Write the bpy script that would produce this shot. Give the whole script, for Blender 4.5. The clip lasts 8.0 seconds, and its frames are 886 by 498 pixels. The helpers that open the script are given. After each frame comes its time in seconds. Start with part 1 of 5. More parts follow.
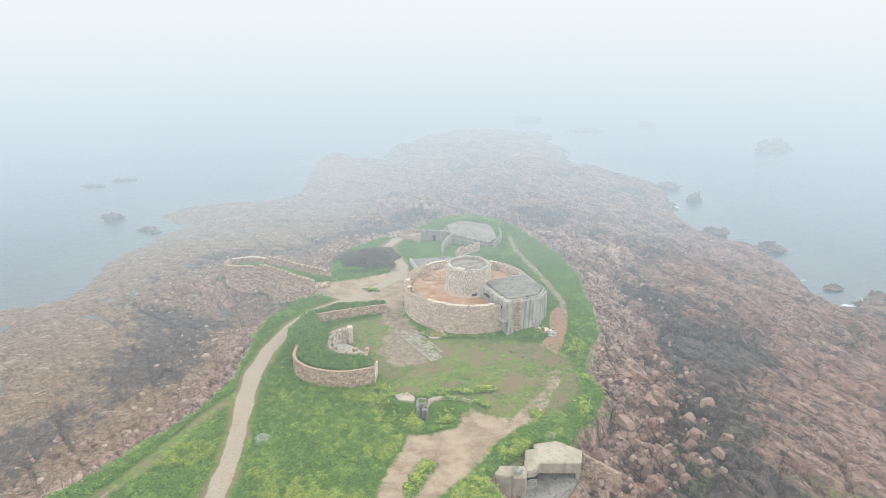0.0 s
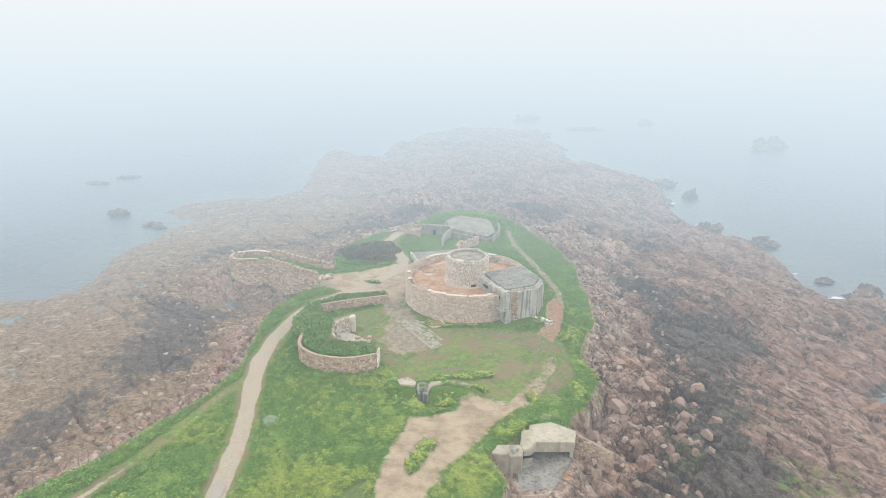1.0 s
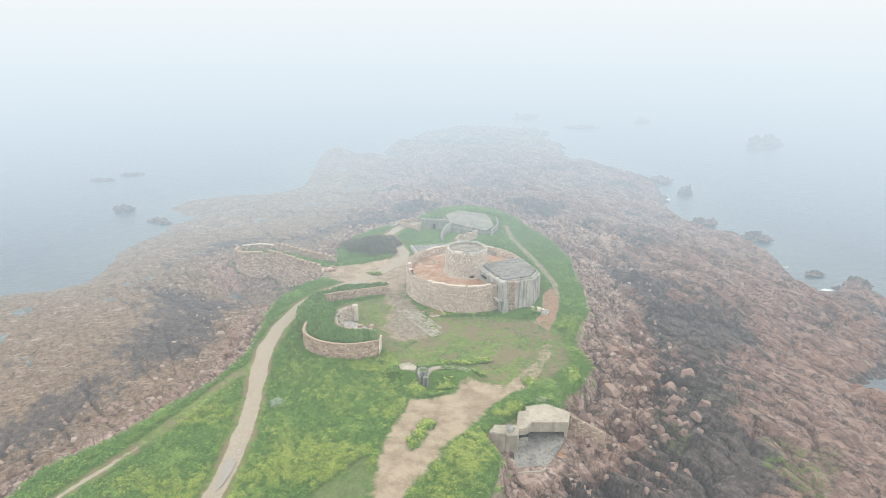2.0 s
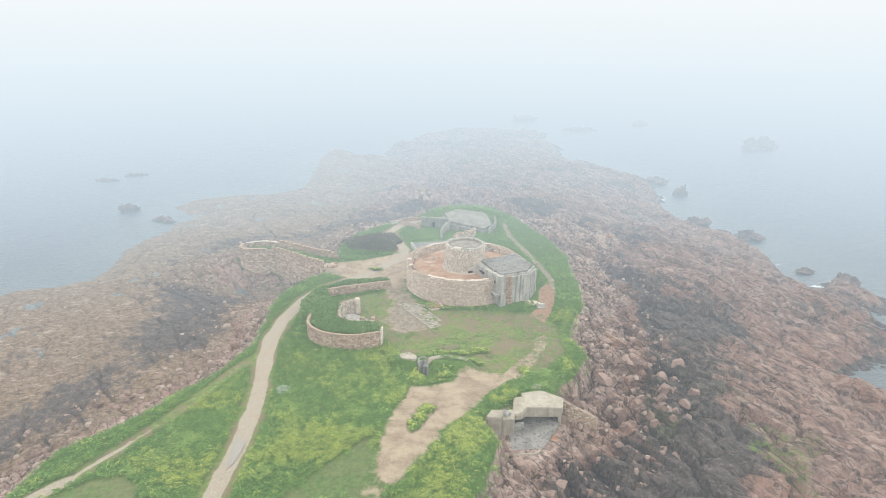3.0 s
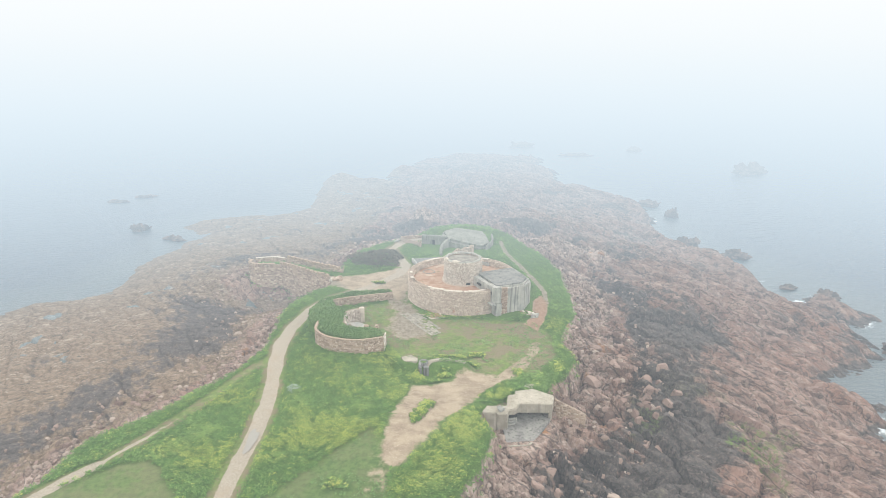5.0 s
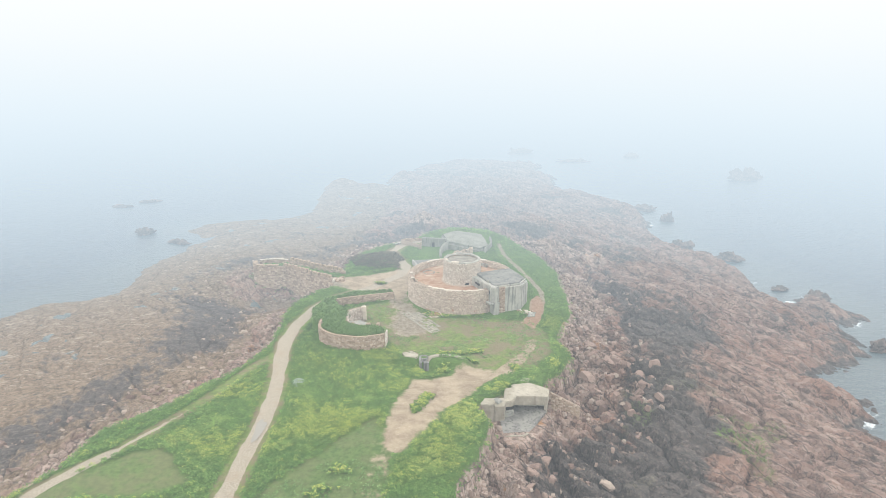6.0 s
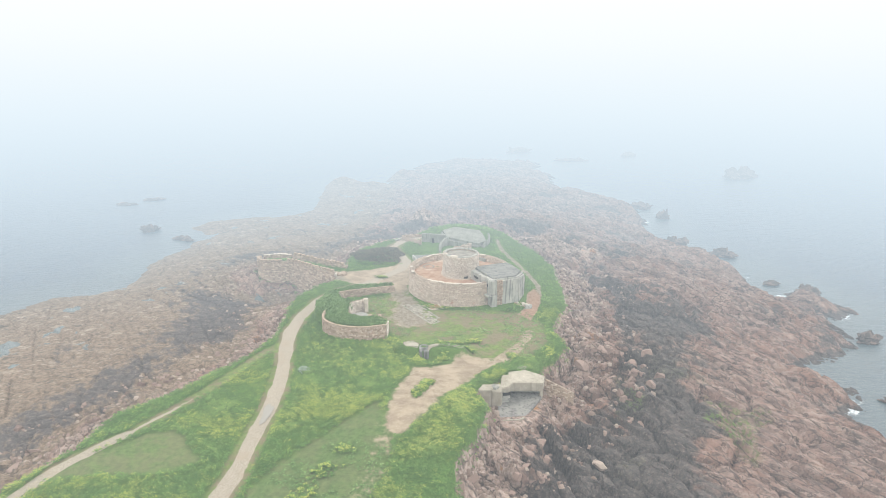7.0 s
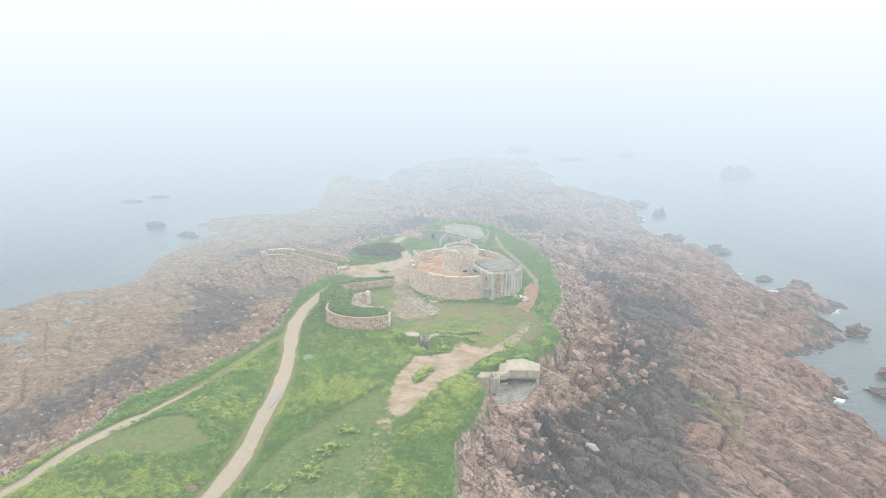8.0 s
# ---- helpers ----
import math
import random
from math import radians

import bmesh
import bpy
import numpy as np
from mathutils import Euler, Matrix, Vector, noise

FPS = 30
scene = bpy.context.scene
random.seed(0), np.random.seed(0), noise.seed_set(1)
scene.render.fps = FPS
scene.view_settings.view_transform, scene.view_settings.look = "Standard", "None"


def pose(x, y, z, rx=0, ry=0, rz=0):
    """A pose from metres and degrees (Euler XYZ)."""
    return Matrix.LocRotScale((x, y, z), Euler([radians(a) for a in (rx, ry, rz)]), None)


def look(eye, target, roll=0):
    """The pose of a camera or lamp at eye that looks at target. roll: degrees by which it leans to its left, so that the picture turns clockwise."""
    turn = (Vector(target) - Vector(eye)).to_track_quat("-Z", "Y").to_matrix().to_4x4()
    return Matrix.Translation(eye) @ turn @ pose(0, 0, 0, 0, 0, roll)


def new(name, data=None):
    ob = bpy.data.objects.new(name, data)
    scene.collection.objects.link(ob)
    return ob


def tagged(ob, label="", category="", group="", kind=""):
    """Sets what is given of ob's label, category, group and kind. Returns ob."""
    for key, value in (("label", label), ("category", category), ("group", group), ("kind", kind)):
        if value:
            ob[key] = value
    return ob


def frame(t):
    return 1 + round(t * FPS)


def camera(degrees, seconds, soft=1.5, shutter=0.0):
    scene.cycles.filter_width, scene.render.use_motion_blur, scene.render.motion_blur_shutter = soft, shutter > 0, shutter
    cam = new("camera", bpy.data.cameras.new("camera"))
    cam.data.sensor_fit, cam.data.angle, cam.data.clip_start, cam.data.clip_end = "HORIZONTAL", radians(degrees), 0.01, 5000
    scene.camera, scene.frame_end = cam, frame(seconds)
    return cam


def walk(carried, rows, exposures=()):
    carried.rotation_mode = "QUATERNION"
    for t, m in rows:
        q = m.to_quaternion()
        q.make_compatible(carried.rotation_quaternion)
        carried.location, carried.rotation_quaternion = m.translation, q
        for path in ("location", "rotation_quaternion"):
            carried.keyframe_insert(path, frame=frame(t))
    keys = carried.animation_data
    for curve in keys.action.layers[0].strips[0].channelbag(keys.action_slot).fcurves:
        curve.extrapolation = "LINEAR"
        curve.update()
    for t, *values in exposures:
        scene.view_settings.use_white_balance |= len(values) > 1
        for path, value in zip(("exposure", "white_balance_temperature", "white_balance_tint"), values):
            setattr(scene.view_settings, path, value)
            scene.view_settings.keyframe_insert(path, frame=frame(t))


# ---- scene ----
cam = camera(67.4, 8.0, soft=0.6)
PATH = [
    (0, (-0.015, 0.017, 76.952), (-0.024, 1.895, 76.265), 0.3),
    (0.5, (0.048, -2.385, 76.925), (0.038, -0.507, 76.237), 0.3),
    (1, (0.054, -4.851, 76.958), (0.045, -2.973, 76.27), 0.3),
    (1.5, (-0.003, -7.371, 76.956), (-0.01, -5.493, 76.268), 0.3),
    (2, (0.044, -9.924, 76.942), (0.037, -8.047, 76.253), 0.3),
    (3.5, (0.079, -17.82, 76.998), (0.075, -15.934, 76.332), 0.4),
    (4, (0.123, -20.435, 77.024), (0.119, -18.542, 76.379), 0.4),
    (4.5, (0.097, -23.104, 77.012), (0.093, -21.203, 76.39), 0.5),
    (6, (0.181, -31.131, 77.035), (0.178, -29.218, 76.453), 0.5),
    (6.5, (0.162, -33.956, 77.067), (0.161, -32.043, 76.486), 0.5),
    (7, (0.176, -36.604, 77.042), (0.175, -34.691, 76.461), 0.5),
    (7.5, (0.206, -39.294, 77.006), (0.205, -37.38, 76.425), 0.6),
    (8, (0.176, -41.984, 77.033), (0.175, -40.07, 76.452), 0.6),
]
walk(cam, [(t, look(eye, target, roll)) for t, eye, target, roll in PATH], [(0, 0.0), (3, 0.03), (8, 0.1)])

# ---- light: sea fog that itself glows in place of daylight, thicker out over the sea and brighter towards its top ----
world = bpy.data.worlds.new("fog_world")
scene.world = world
world.use_nodes = True
world.cycles.volume_step_size = 50
wn, wl = world.node_tree.nodes, world.node_tree.links
THIN, THICK, NEAR, FAR = 0.0008, 0.0056, 66, 210


def air_ramp(value, *stops):
    n = wn.new("ShaderNodeValToRGB")
    lo, hi = stops[0][0], stops[-1][0]
    scaled = wn.new("ShaderNodeMapRange")
    scaled.inputs[1].default_value, scaled.inputs[2].default_value = lo, hi
    wl.new(value, scaled.inputs[0]), wl.new(scaled.outputs[0], n.inputs[0])
    while len(n.color_ramp.elements) < len(stops):
        n.color_ramp.elements.new(0.5)
    for e, (v, c) in zip(n.color_ramp.elements, stops):
        e.position, e.color = (v - lo) / (hi - lo), (*c, 1)
    return n.outputs[0]


spot, split = wn.new("ShaderNodeNewGeometry"), wn.new("ShaderNodeSeparateXYZ")
wl.new(spot.outputs["Position"], split.inputs[0])
bank = wn.new("ShaderNodeMapRange")
bank.interpolation_type = "SMOOTHSTEP"
wl.new(split.outputs["Y"], bank.inputs[0])
for k, v in ((1, NEAR), (2, FAR), (3, THIN), (4, THICK)):
    bank.inputs[k].default_value = v
tint = air_ramp(split.outputs["Z"], (0, (0.207, 0.262, 0.306)), (45, (0.246, 0.282, 0.307)), (80, (0.294, 0.309, 0.317)), (115, (0.328, 0.329, 0.328)), (320, (0.66, 0.65, 0.63)))
# emission added to the fog stands in for the daylight scattered in it
absorb, glow, both = wn.new("ShaderNodeVolumeAbsorption"), wn.new("ShaderNodeEmission"), wn.new("ShaderNodeAddShader")
absorb.inputs["Color"].default_value = (0, 0, 0, 1)
double = wn.new("ShaderNodeMath")
double.operation, double.inputs[1].default_value = "MULTIPLY", 3.0
inland, air = wn.new("ShaderNodeMapRange"), wn.new("ShaderNodeMath")
inland.interpolation_type, air.operation = "SMOOTHSTEP", "ADD"
wl.new(split.outputs["Y"], inland.inputs[0])
for k, v in ((1, 18), (2, -48), (3, 0.0), (4, 0.0011)):
    inland.inputs[k].default_value = v
wl.new(bank.outputs[0], air.inputs[0]), wl.new(inland.outputs[0], air.inputs[1])
wl.new(air.outputs[0], absorb.inputs["Density"]), wl.new(air.outputs[0], double.inputs[0])
wl.new(double.outputs[0], glow.inputs["Strength"]), wl.new(tint, glow.inputs["Color"])
wl.new(absorb.outputs[0], both.inputs[0]), wl.new(glow.outputs[0], both.inputs[1])
wl.new(both.outputs[0], wn["World Output"].inputs["Volume"])


# ---- noise and plan tools ----
def hashed(i, j, seed):
    n = (i.astype(np.int64) * 374761393 + j.astype(np.int64) * 668265263 + seed * 1442695041) & 0x7FFFFFFF
    n = ((n ^ (n >> 13)) * 1274126177) & 0x7FFFFFFF
    return ((n ^ (n >> 16)) & 0xFFFFF) / 1048575.0


def value_noise(x, y, size, seed):
    u, v = x / size, y / size
    i, j = np.floor(u), np.floor(v)
    a, b = u - i, v - j
    a, b = a * a * (3 - 2 * a), b * b * (3 - 2 * b)
    return ((hashed(i, j, seed) * (1 - a) + hashed(i + 1, j, seed) * a) * (1 - b)
            + (hashed(i, j + 1, seed) * (1 - a) + hashed(i + 1, j + 1, seed) * a) * b) * 2 - 1


def fbm(x, y, size, seed, octaves=4):
    total, amp = 0, 1.0
    for k in range(octaves):
        c, t = math.cos(0.65 * k + 0.3), math.sin(0.65 * k + 0.3)
        total = total + amp * value_noise(c * x - t * y + 17.3 * k, t * x + c * y - 9.1 * k, size / 2 ** k, seed + k)
        amp *= 0.5
    return total / 1.6


def blocks(x, y, size, seed, stretch=1.0, turn=0.0):
    """Broken rock: cells with a height and a tilt of their own. Returns the height (-1 to 1) and the distance to the nearest joint."""
    if x.size > 5000:
        land = (x > -160) & (x < 160) & (y > 20) & (y < 470)
        out = np.zeros(x.shape), np.ones(x.shape)
        for whole, found in zip(out, blocks_all(x[land], y[land], size, seed, stretch, turn)):
            whole[land] = found
        return out
    return blocks_all(x, y, size, seed, stretch, turn)


def blocks_all(x, y, size, seed, stretch, turn):
    c, s = math.cos(turn), math.sin(turn)
    u, v = (c * x + s * y) / (size * stretch), (-s * x + c * y) / size
    i0, j0 = np.floor(u), np.floor(v)
    best, second = np.full(x.shape, 9.0), np.full(x.shape, 9.0)
    high = np.zeros(x.shape)
    for di in (-1, 0, 1):
        for dj in (-1, 0, 1):
            i, j = i0 + di, j0 + dj
            du, dv = u - i - hashed(i, j, seed), v - j - hashed(i, j, seed + 1)
            d = np.sqrt(du * du + dv * dv)
            h = hashed(i, j, seed + 2) * 2 - 1 + (hashed(i, j, seed + 3) - 0.5) * 1.6 * du + (hashed(i, j, seed + 4) - 0.5) * 1.6 * dv
            near = d < best
            second = np.where(near, best, np.minimum(second, d))
            high = np.where(near, h, high)
            best = np.where(near, d, best)
    return high, second - best


def inside(x, y, poly):
    """Signed distance to a closed outline, positive inside; no more than 12 m off is told apart for small outlines."""
    px, py = [p[0] for p in poly], [p[1] for p in poly]
    if x.size > 5000 and max(py) - min(py) < 120:
        near = (x > min(px) - 12) & (x < max(px) + 12) & (y > min(py) - 12) & (y < max(py) + 12)
        d = np.full(x.shape, -12.0)
        d[near] = inside_all(x[near], y[near], poly)
        return d
    return inside_all(x, y, poly)


def inside_all(x, y, poly):
    d, odd = np.full(x.shape, 1e9), np.zeros(x.shape, bool)
    for (ax, ay), (bx, by) in zip(poly, poly[1:] + poly[:1]):
        ex, ey = bx - ax, by - ay
        t = np.clip(((x - ax) * ex + (y - ay) * ey) / (ex * ex + ey * ey), 0, 1)
        d = np.minimum(d, np.hypot(x - ax - t * ex, y - ay - t * ey))
        if ay != by:
            odd ^= ((ay > y) != (by > y)) & (x < ex * (y - ay) / ey + ax)
    return np.where(odd, d, -d)


def along(x, y, line):
    """Distance to an open line."""
    d = np.full(x.shape, 1e9)
    for (ax, ay), (bx, by) in zip(line, line[1:]):
        ex, ey = bx - ax, by - ay
        t = np.clip(((x - ax) * ex + (y - ay) * ey) / (ex * ex + ey * ey), 0, 1)
        d = np.minimum(d, np.hypot(x - ax - t * ex, y - ay - t * ey))
    return d


def ramp(a, b, v):
    t = np.clip((v - a) / (b - a), 0, 1)
    return t * t * (3 - 2 * t)


def hill(x, y, cx, cy, rx, ry):
    return np.exp(-((x - cx) / rx) ** 2 - ((y - cy) / ry) ** 2)


# ---- materials ----
class Mat:
    """A node material with short names for the nodes it uses."""

    def __init__(self, name):
        self.m = bpy.data.materials.new(name)
        self.m.use_nodes = True
        self.t = self.m.node_tree
        self.b = self.t.nodes["Principled BSDF"]

    def set(self, socket, value):
        if isinstance(value, bpy.types.NodeSocket):
            self.t.links.new(value, socket)
        elif isinstance(value, tuple) and len(value) == 3 and socket.type == "RGBA":
            socket.default_value = (*value, 1)
        else:
            socket.default_value = value

    def attr(self, name):
        n = self.t.nodes.new("ShaderNodeAttribute")
        n.attribute_name = name
        return n.outputs["Fac"]

    def where(self, scale=(1, 1, 1), turn=0.0):
        """The place, turned in plan and then scaled along the turned axes."""
        g, r, m = self.t.nodes.new("ShaderNodeNewGeometry"), self.t.nodes.new("ShaderNodeVectorRotate"), self.t.nodes.new("ShaderNodeMapping")
        r.rotation_type = "Z_AXIS"
        r.inputs["Angle"].default_value = -turn
        self.t.links.new(g.outputs["Position"], r.inputs["Vector"])
        self.t.links.new(r.outputs[0], m.inputs["Vector"])
        m.inputs["Scale"].default_value = scale
        return m.outputs[0]

    def noise(self, size, detail=4.0, rough=0.6, stretch=(1, 1, 1), turn=0.0):
        n = self.t.nodes.new("ShaderNodeTexNoise")
        self.set(n.inputs["Vector"], self.where(stretch, turn))
        n.inputs["Scale"].default_value, n.inputs["Detail"].default_value, n.inputs["Roughness"].default_value = 1 / size, detail, rough
        return n.outputs["Fac"]

    def cells(self, size, feature="F1", stretch=(1, 1, 1), turn=0.0, warp=0.0):
        n = self.t.nodes.new("ShaderNodeTexVoronoi")
        n.feature = feature
        place = self.where(stretch, turn)
        if warp:
            bend, add, mul = self.t.nodes.new("ShaderNodeTexNoise"), self.t.nodes.new("ShaderNodeVectorMath"), self.t.nodes.new("ShaderNodeVectorMath")
            self.set(bend.inputs["Vector"], place)
            bend.inputs["Scale"].default_value, bend.inputs["Detail"].default_value = 1.2 / size, 4
            mul.operation = "SCALE"
            mul.inputs["Scale"].default_value = warp
            self.t.links.new(bend.outputs["Color"], mul.inputs[0])
            self.t.links.new(place, add.inputs[0]), self.t.links.new(mul.outputs[0], add.inputs[1])
            place = add.outputs[0]
        self.set(n.inputs["Vector"], place)
        n.inputs["Scale"].default_value = 1 / size
        self.last = n
        return n.outputs["Distance"]

    def chips(self, size, stretch=(1, 1, 1), turn=0.0, warp=0.3):
        """A level for each of many angular cells."""
        self.cells(size, "F1", stretch, turn, warp)
        split = self.t.nodes.new("ShaderNodeSeparateColor")
        self.t.links.new(self.last.outputs["Color"], split.inputs[0])
        return split.outputs[0]

    def island(self):
        return self.t.nodes.new("ShaderNodeNewGeometry").outputs["Random Per Island"]

    def piece(self):
        return self.t.nodes.new("ShaderNodeObjectInfo").outputs["Random"]

    def band(self, v, a, b, lo=0.0, hi=1.0):
        n = self.t.nodes.new("ShaderNodeMapRange")
        n.interpolation_type = "SMOOTHSTEP"
        self.set(n.inputs[0], v)
        for k, x in ((1, a), (2, b), (3, lo), (4, hi)):
            n.inputs[k].default_value = x
        return n.outputs[0]

    def maths(self, kind, a, b):
        n = self.t.nodes.new("ShaderNodeMath")
        n.operation = kind
        self.set(n.inputs[0], a), self.set(n.inputs[1], b)
        return n.outputs[0]

    def mix(self, f, a, b):
        n = self.t.nodes.new("ShaderNodeMix")
        n.data_type = "RGBA"
        self.set(n.inputs[0], f), self.set(n.inputs[6], a), self.set(n.inputs[7], b)
        return n.outputs[2]

    def bump(self, height, depth, strength=1.0):
        n = self.t.nodes.new("ShaderNodeBump")
        n.inputs["Distance"].default_value, n.inputs["Strength"].default_value = depth, strength
        self.set(n.inputs["Height"], height)
        self.set(self.b.inputs["Normal"], n.outputs[0])

    def done(self, colour, rough=0.9, gloss=0.3):
        self.set(self.b.inputs["Base Color"], colour), self.set(self.b.inputs["Roughness"], rough)
        self.set(self.b.inputs["Specular IOR Level"], gloss)
        return self.m


def ground_material():
    m = Mat("headland_ground")
    big, mid, fine, grit = m.noise(14), m.noise(3.5, 5, 0.65), m.noise(0.9, 6, 0.7), m.noise(0.25, 4, 0.7)
    strata = m.noise(1.6, 6, 0.7, (0.3, 1, 1), -0.97)

    def rough_edge(mask, by, amount, lo=0.35, hi=0.65):
        return m.band(m.maths("ADD", mask, m.maths("MULTIPLY", m.maths("SUBTRACT", by, 0.5), amount)), lo, hi)

    rock = m.mix(m.band(big, 0.35, 0.65), (0.20, 0.125, 0.10), (0.265, 0.178, 0.146))
    rock = m.mix(m.band(strata, 0.50, 0.66), rock, (0.145, 0.102, 0.087))
    rock = m.mix(m.band(fine, 0.55, 0.75), rock, (0.33, 0.22, 0.175))
    rock = m.mix(m.band(mid, 0.56, 0.72, 0, 0.5), rock, (0.24, 0.125, 0.08))
    rock = m.mix(m.band(m.noise(6, 5, 0.65, (0.5, 1, 1), -0.97), 0.54, 0.66, 0, 0.75), rock, m.mix(fine, (0.22, 0.15, 0.115), (0.40, 0.29, 0.235)))
    pale = m.mix(m.band(fine, 0.38, 0.62), (0.25, 0.175, 0.14), (0.47, 0.375, 0.32))
    pale = m.mix(m.band(mid, 0.5, 0.68), pale, (0.15, 0.10, 0.082))
    rock = m.mix(rough_edge(m.attr("pale"), mid, 0.8), rock, pale)
    rock = m.mix(m.maths("MULTIPLY", m.attr("pale"), m.band(m.noise(5.5, 3), 0.62, 0.69)), rock, (0.36, 0.17, 0.06))
    slabs, shards = m.chips(2.6, (0.55, 1, 0.6), -1.2, 1.6), m.chips(0.9, (0.7, 1.1, 0.8), -0.5, 0.5)
    stony = m.maths("SUBTRACT", 1.0, m.maths("MAXIMUM", m.attr("grass"), m.maths("MULTIPLY", m.attr("weed"), 0.75)))
    rock = m.mix(m.band(m.noise(26, 3), 0.42, 0.6, 0, 0.6), rock, (0.225, 0.122, 0.084))
    rock = m.mix(m.band(slabs, 0.62, 0.95, 0, 0.32), rock, (0.36, 0.275, 0.235))
    rock = m.mix(m.band(slabs, 0.4, 0.05, 0, 0.4), rock, (0.115, 0.083, 0.072))
    rock = m.mix(m.band(shards, 0.72, 0.98, 0, 0.4), rock, (0.40, 0.315, 0.27))
    rock = m.mix(m.band(shards, 0.25, 0.05, 0, 0.5), rock, (0.07, 0.053, 0.047))
    weed = m.mix(m.band(fine, 0.38, 0.62), (0.135, 0.095, 0.06), (0.25, 0.185, 0.13))
    weed = m.mix(m.band(mid, 0.55, 0.7), weed, (0.31, 0.245, 0.185))
    flakes = m.noise(1.5, 6, 0.7, (0.35, 1.3, 1), 0.15)
    weed = m.mix(m.band(flakes, 0.57, 0.66), weed, (0.37, 0.31, 0.25))
    weed = m.mix(m.band(flakes, 0.43, 0.36), weed, (0.085, 0.07, 0.05))
    rock = m.mix(rough_edge(m.attr("weed"), mid, 0.7), rock, weed)
    dark = m.mix(m.band(fine, 0.42, 0.72), (0.064, 0.056, 0.052), (0.155, 0.127, 0.112))
    rock = m.mix(rough_edge(m.attr("dark"), m.maths("MULTIPLY", m.maths("ADD", strata, mid), 0.5), 2.6, 0.3, 0.7), rock, dark)
    joint = m.band(m.cells(3.4, "DISTANCE_TO_EDGE", (0.33, 1.15, 1), -0.97, 3.0), 0.0, 0.045, 1, 0)
    small = m.band(m.cells(1.0, "DISTANCE_TO_EDGE", (0.45, 1.1, 1), -0.8, 1.2), 0.0, 0.06, 1, 0)
    crack = m.maths("MAXIMUM", joint, m.maths("MULTIPLY", small, m.band(mid, 0.42, 0.58)))
    crack = m.maths("MULTIPLY", crack, m.maths("SUBTRACT", 1.0, m.maths("MAXIMUM", m.attr("grass"), m.maths("MULTIPLY", m.attr("weed"), 0.8))))
    speck = m.noise(0.4, 5, 0.75)
    rock = m.mix(m.band(speck, 0.56, 0.70, 0, 0.45), rock, (0.42, 0.325, 0.275))
    rock = m.mix(m.band(speck, 0.44, 0.30, 0, 0.45), rock, (0.06, 0.046, 0.04))
    rock = m.mix(m.maths("MULTIPLY", crack, 0.8), rock, (0.03, 0.025, 0.022))
    rock = m.mix(m.maths("MULTIPLY", m.attr("algae"), m.band(fine, 0.45, 0.6)), rock, (0.10, 0.17, 0.03))
    slope = m.mix(m.band(fine, 0.35, 0.65), (0.10, 0.15, 0.035), (0.175, 0.24, 0.06))
    slope = m.mix(m.band(grit, 0.5, 0.75), slope, (0.06, 0.10, 0.025))
    slope = m.mix(m.attr("lush"), slope, m.mix(m.band(fine, 0.35, 0.65), (0.066, 0.118, 0.03), (0.115, 0.178, 0.05)))
    lawn = m.mix(m.maths("MULTIPLY", m.band(m.maths("ADD", mid, m.maths("MULTIPLY", big, 0.4)), 0.58, 0.80), m.maths("SUBTRACT", 1.0, m.maths("MULTIPLY", m.attr("lush"), 0.75))), slope, (0.185, 0.155, 0.09))
    turf = m.mix(m.attr("tall"), lawn, m.mix(m.band(grit, 0.35, 0.65), (0.05, 0.10, 0.02), (0.11, 0.20, 0.04)))
    soil = m.mix(m.band(mid, 0.35, 0.65), (0.23, 0.178, 0.122), (0.375, 0.305, 0.22))
    soil = m.mix(m.band(fine, 0.5, 0.7), soil, (0.32, 0.255, 0.18))
    soil = m.mix(m.band(grit, 0.52, 0.75), soil, (0.50, 0.42, 0.33))
    worn = m.mix(m.band(fine, 0.35, 0.65), (0.17, 0.14, 0.10), (0.28, 0.245, 0.19))
    soil = m.mix(m.attr("worn"), soil, worn)
    soil = m.mix(m.attr("red"), soil, m.mix(m.band(fine, 0.3, 0.7), (0.25, 0.155, 0.10), (0.33, 0.22, 0.15)))
    pebble = m.mix(m.band(grit, 0.3, 0.7), (0.27, 0.235, 0.18), (0.41, 0.36, 0.29))
    pebble = m.mix(m.band(mid, 0.5, 0.7), pebble, (0.33, 0.27, 0.20))
    turf = m.mix(rough_edge(m.attr("bare"), m.maths("MULTIPLY", m.maths("ADD", fine, mid), 0.5), 2.2, 0.28, 0.72), turf, soil)
    turf = m.mix(rough_edge(m.attr("track"), fine, 0.9, 0.35, 0.6), turf, pebble)
    colour = m.mix(rough_edge(m.attr("grass"), fine, 1.0, 0.4, 0.6), rock, turf)
    pool = m.band(m.attr("pool"), 0.4, 0.6)
    colour = m.mix(pool, colour, (0.14, 0.165, 0.165))
    relief = m.maths("ADD", m.maths("MULTIPLY", fine, 0.7), m.maths("MULTIPLY", grit, 0.35))
    relief = m.maths("ADD", relief, m.maths("MULTIPLY", m.maths("ADD", slabs, m.maths("MULTIPLY", shards, 0.6)), m.maths("MULTIPLY", stony, 0.8)))
    m.bump(relief, 0.4, 0.9)
    return m.done(colour, m.maths("SUBTRACT", 0.92, m.maths("MULTIPLY", pool, 0.8)), 0.3)


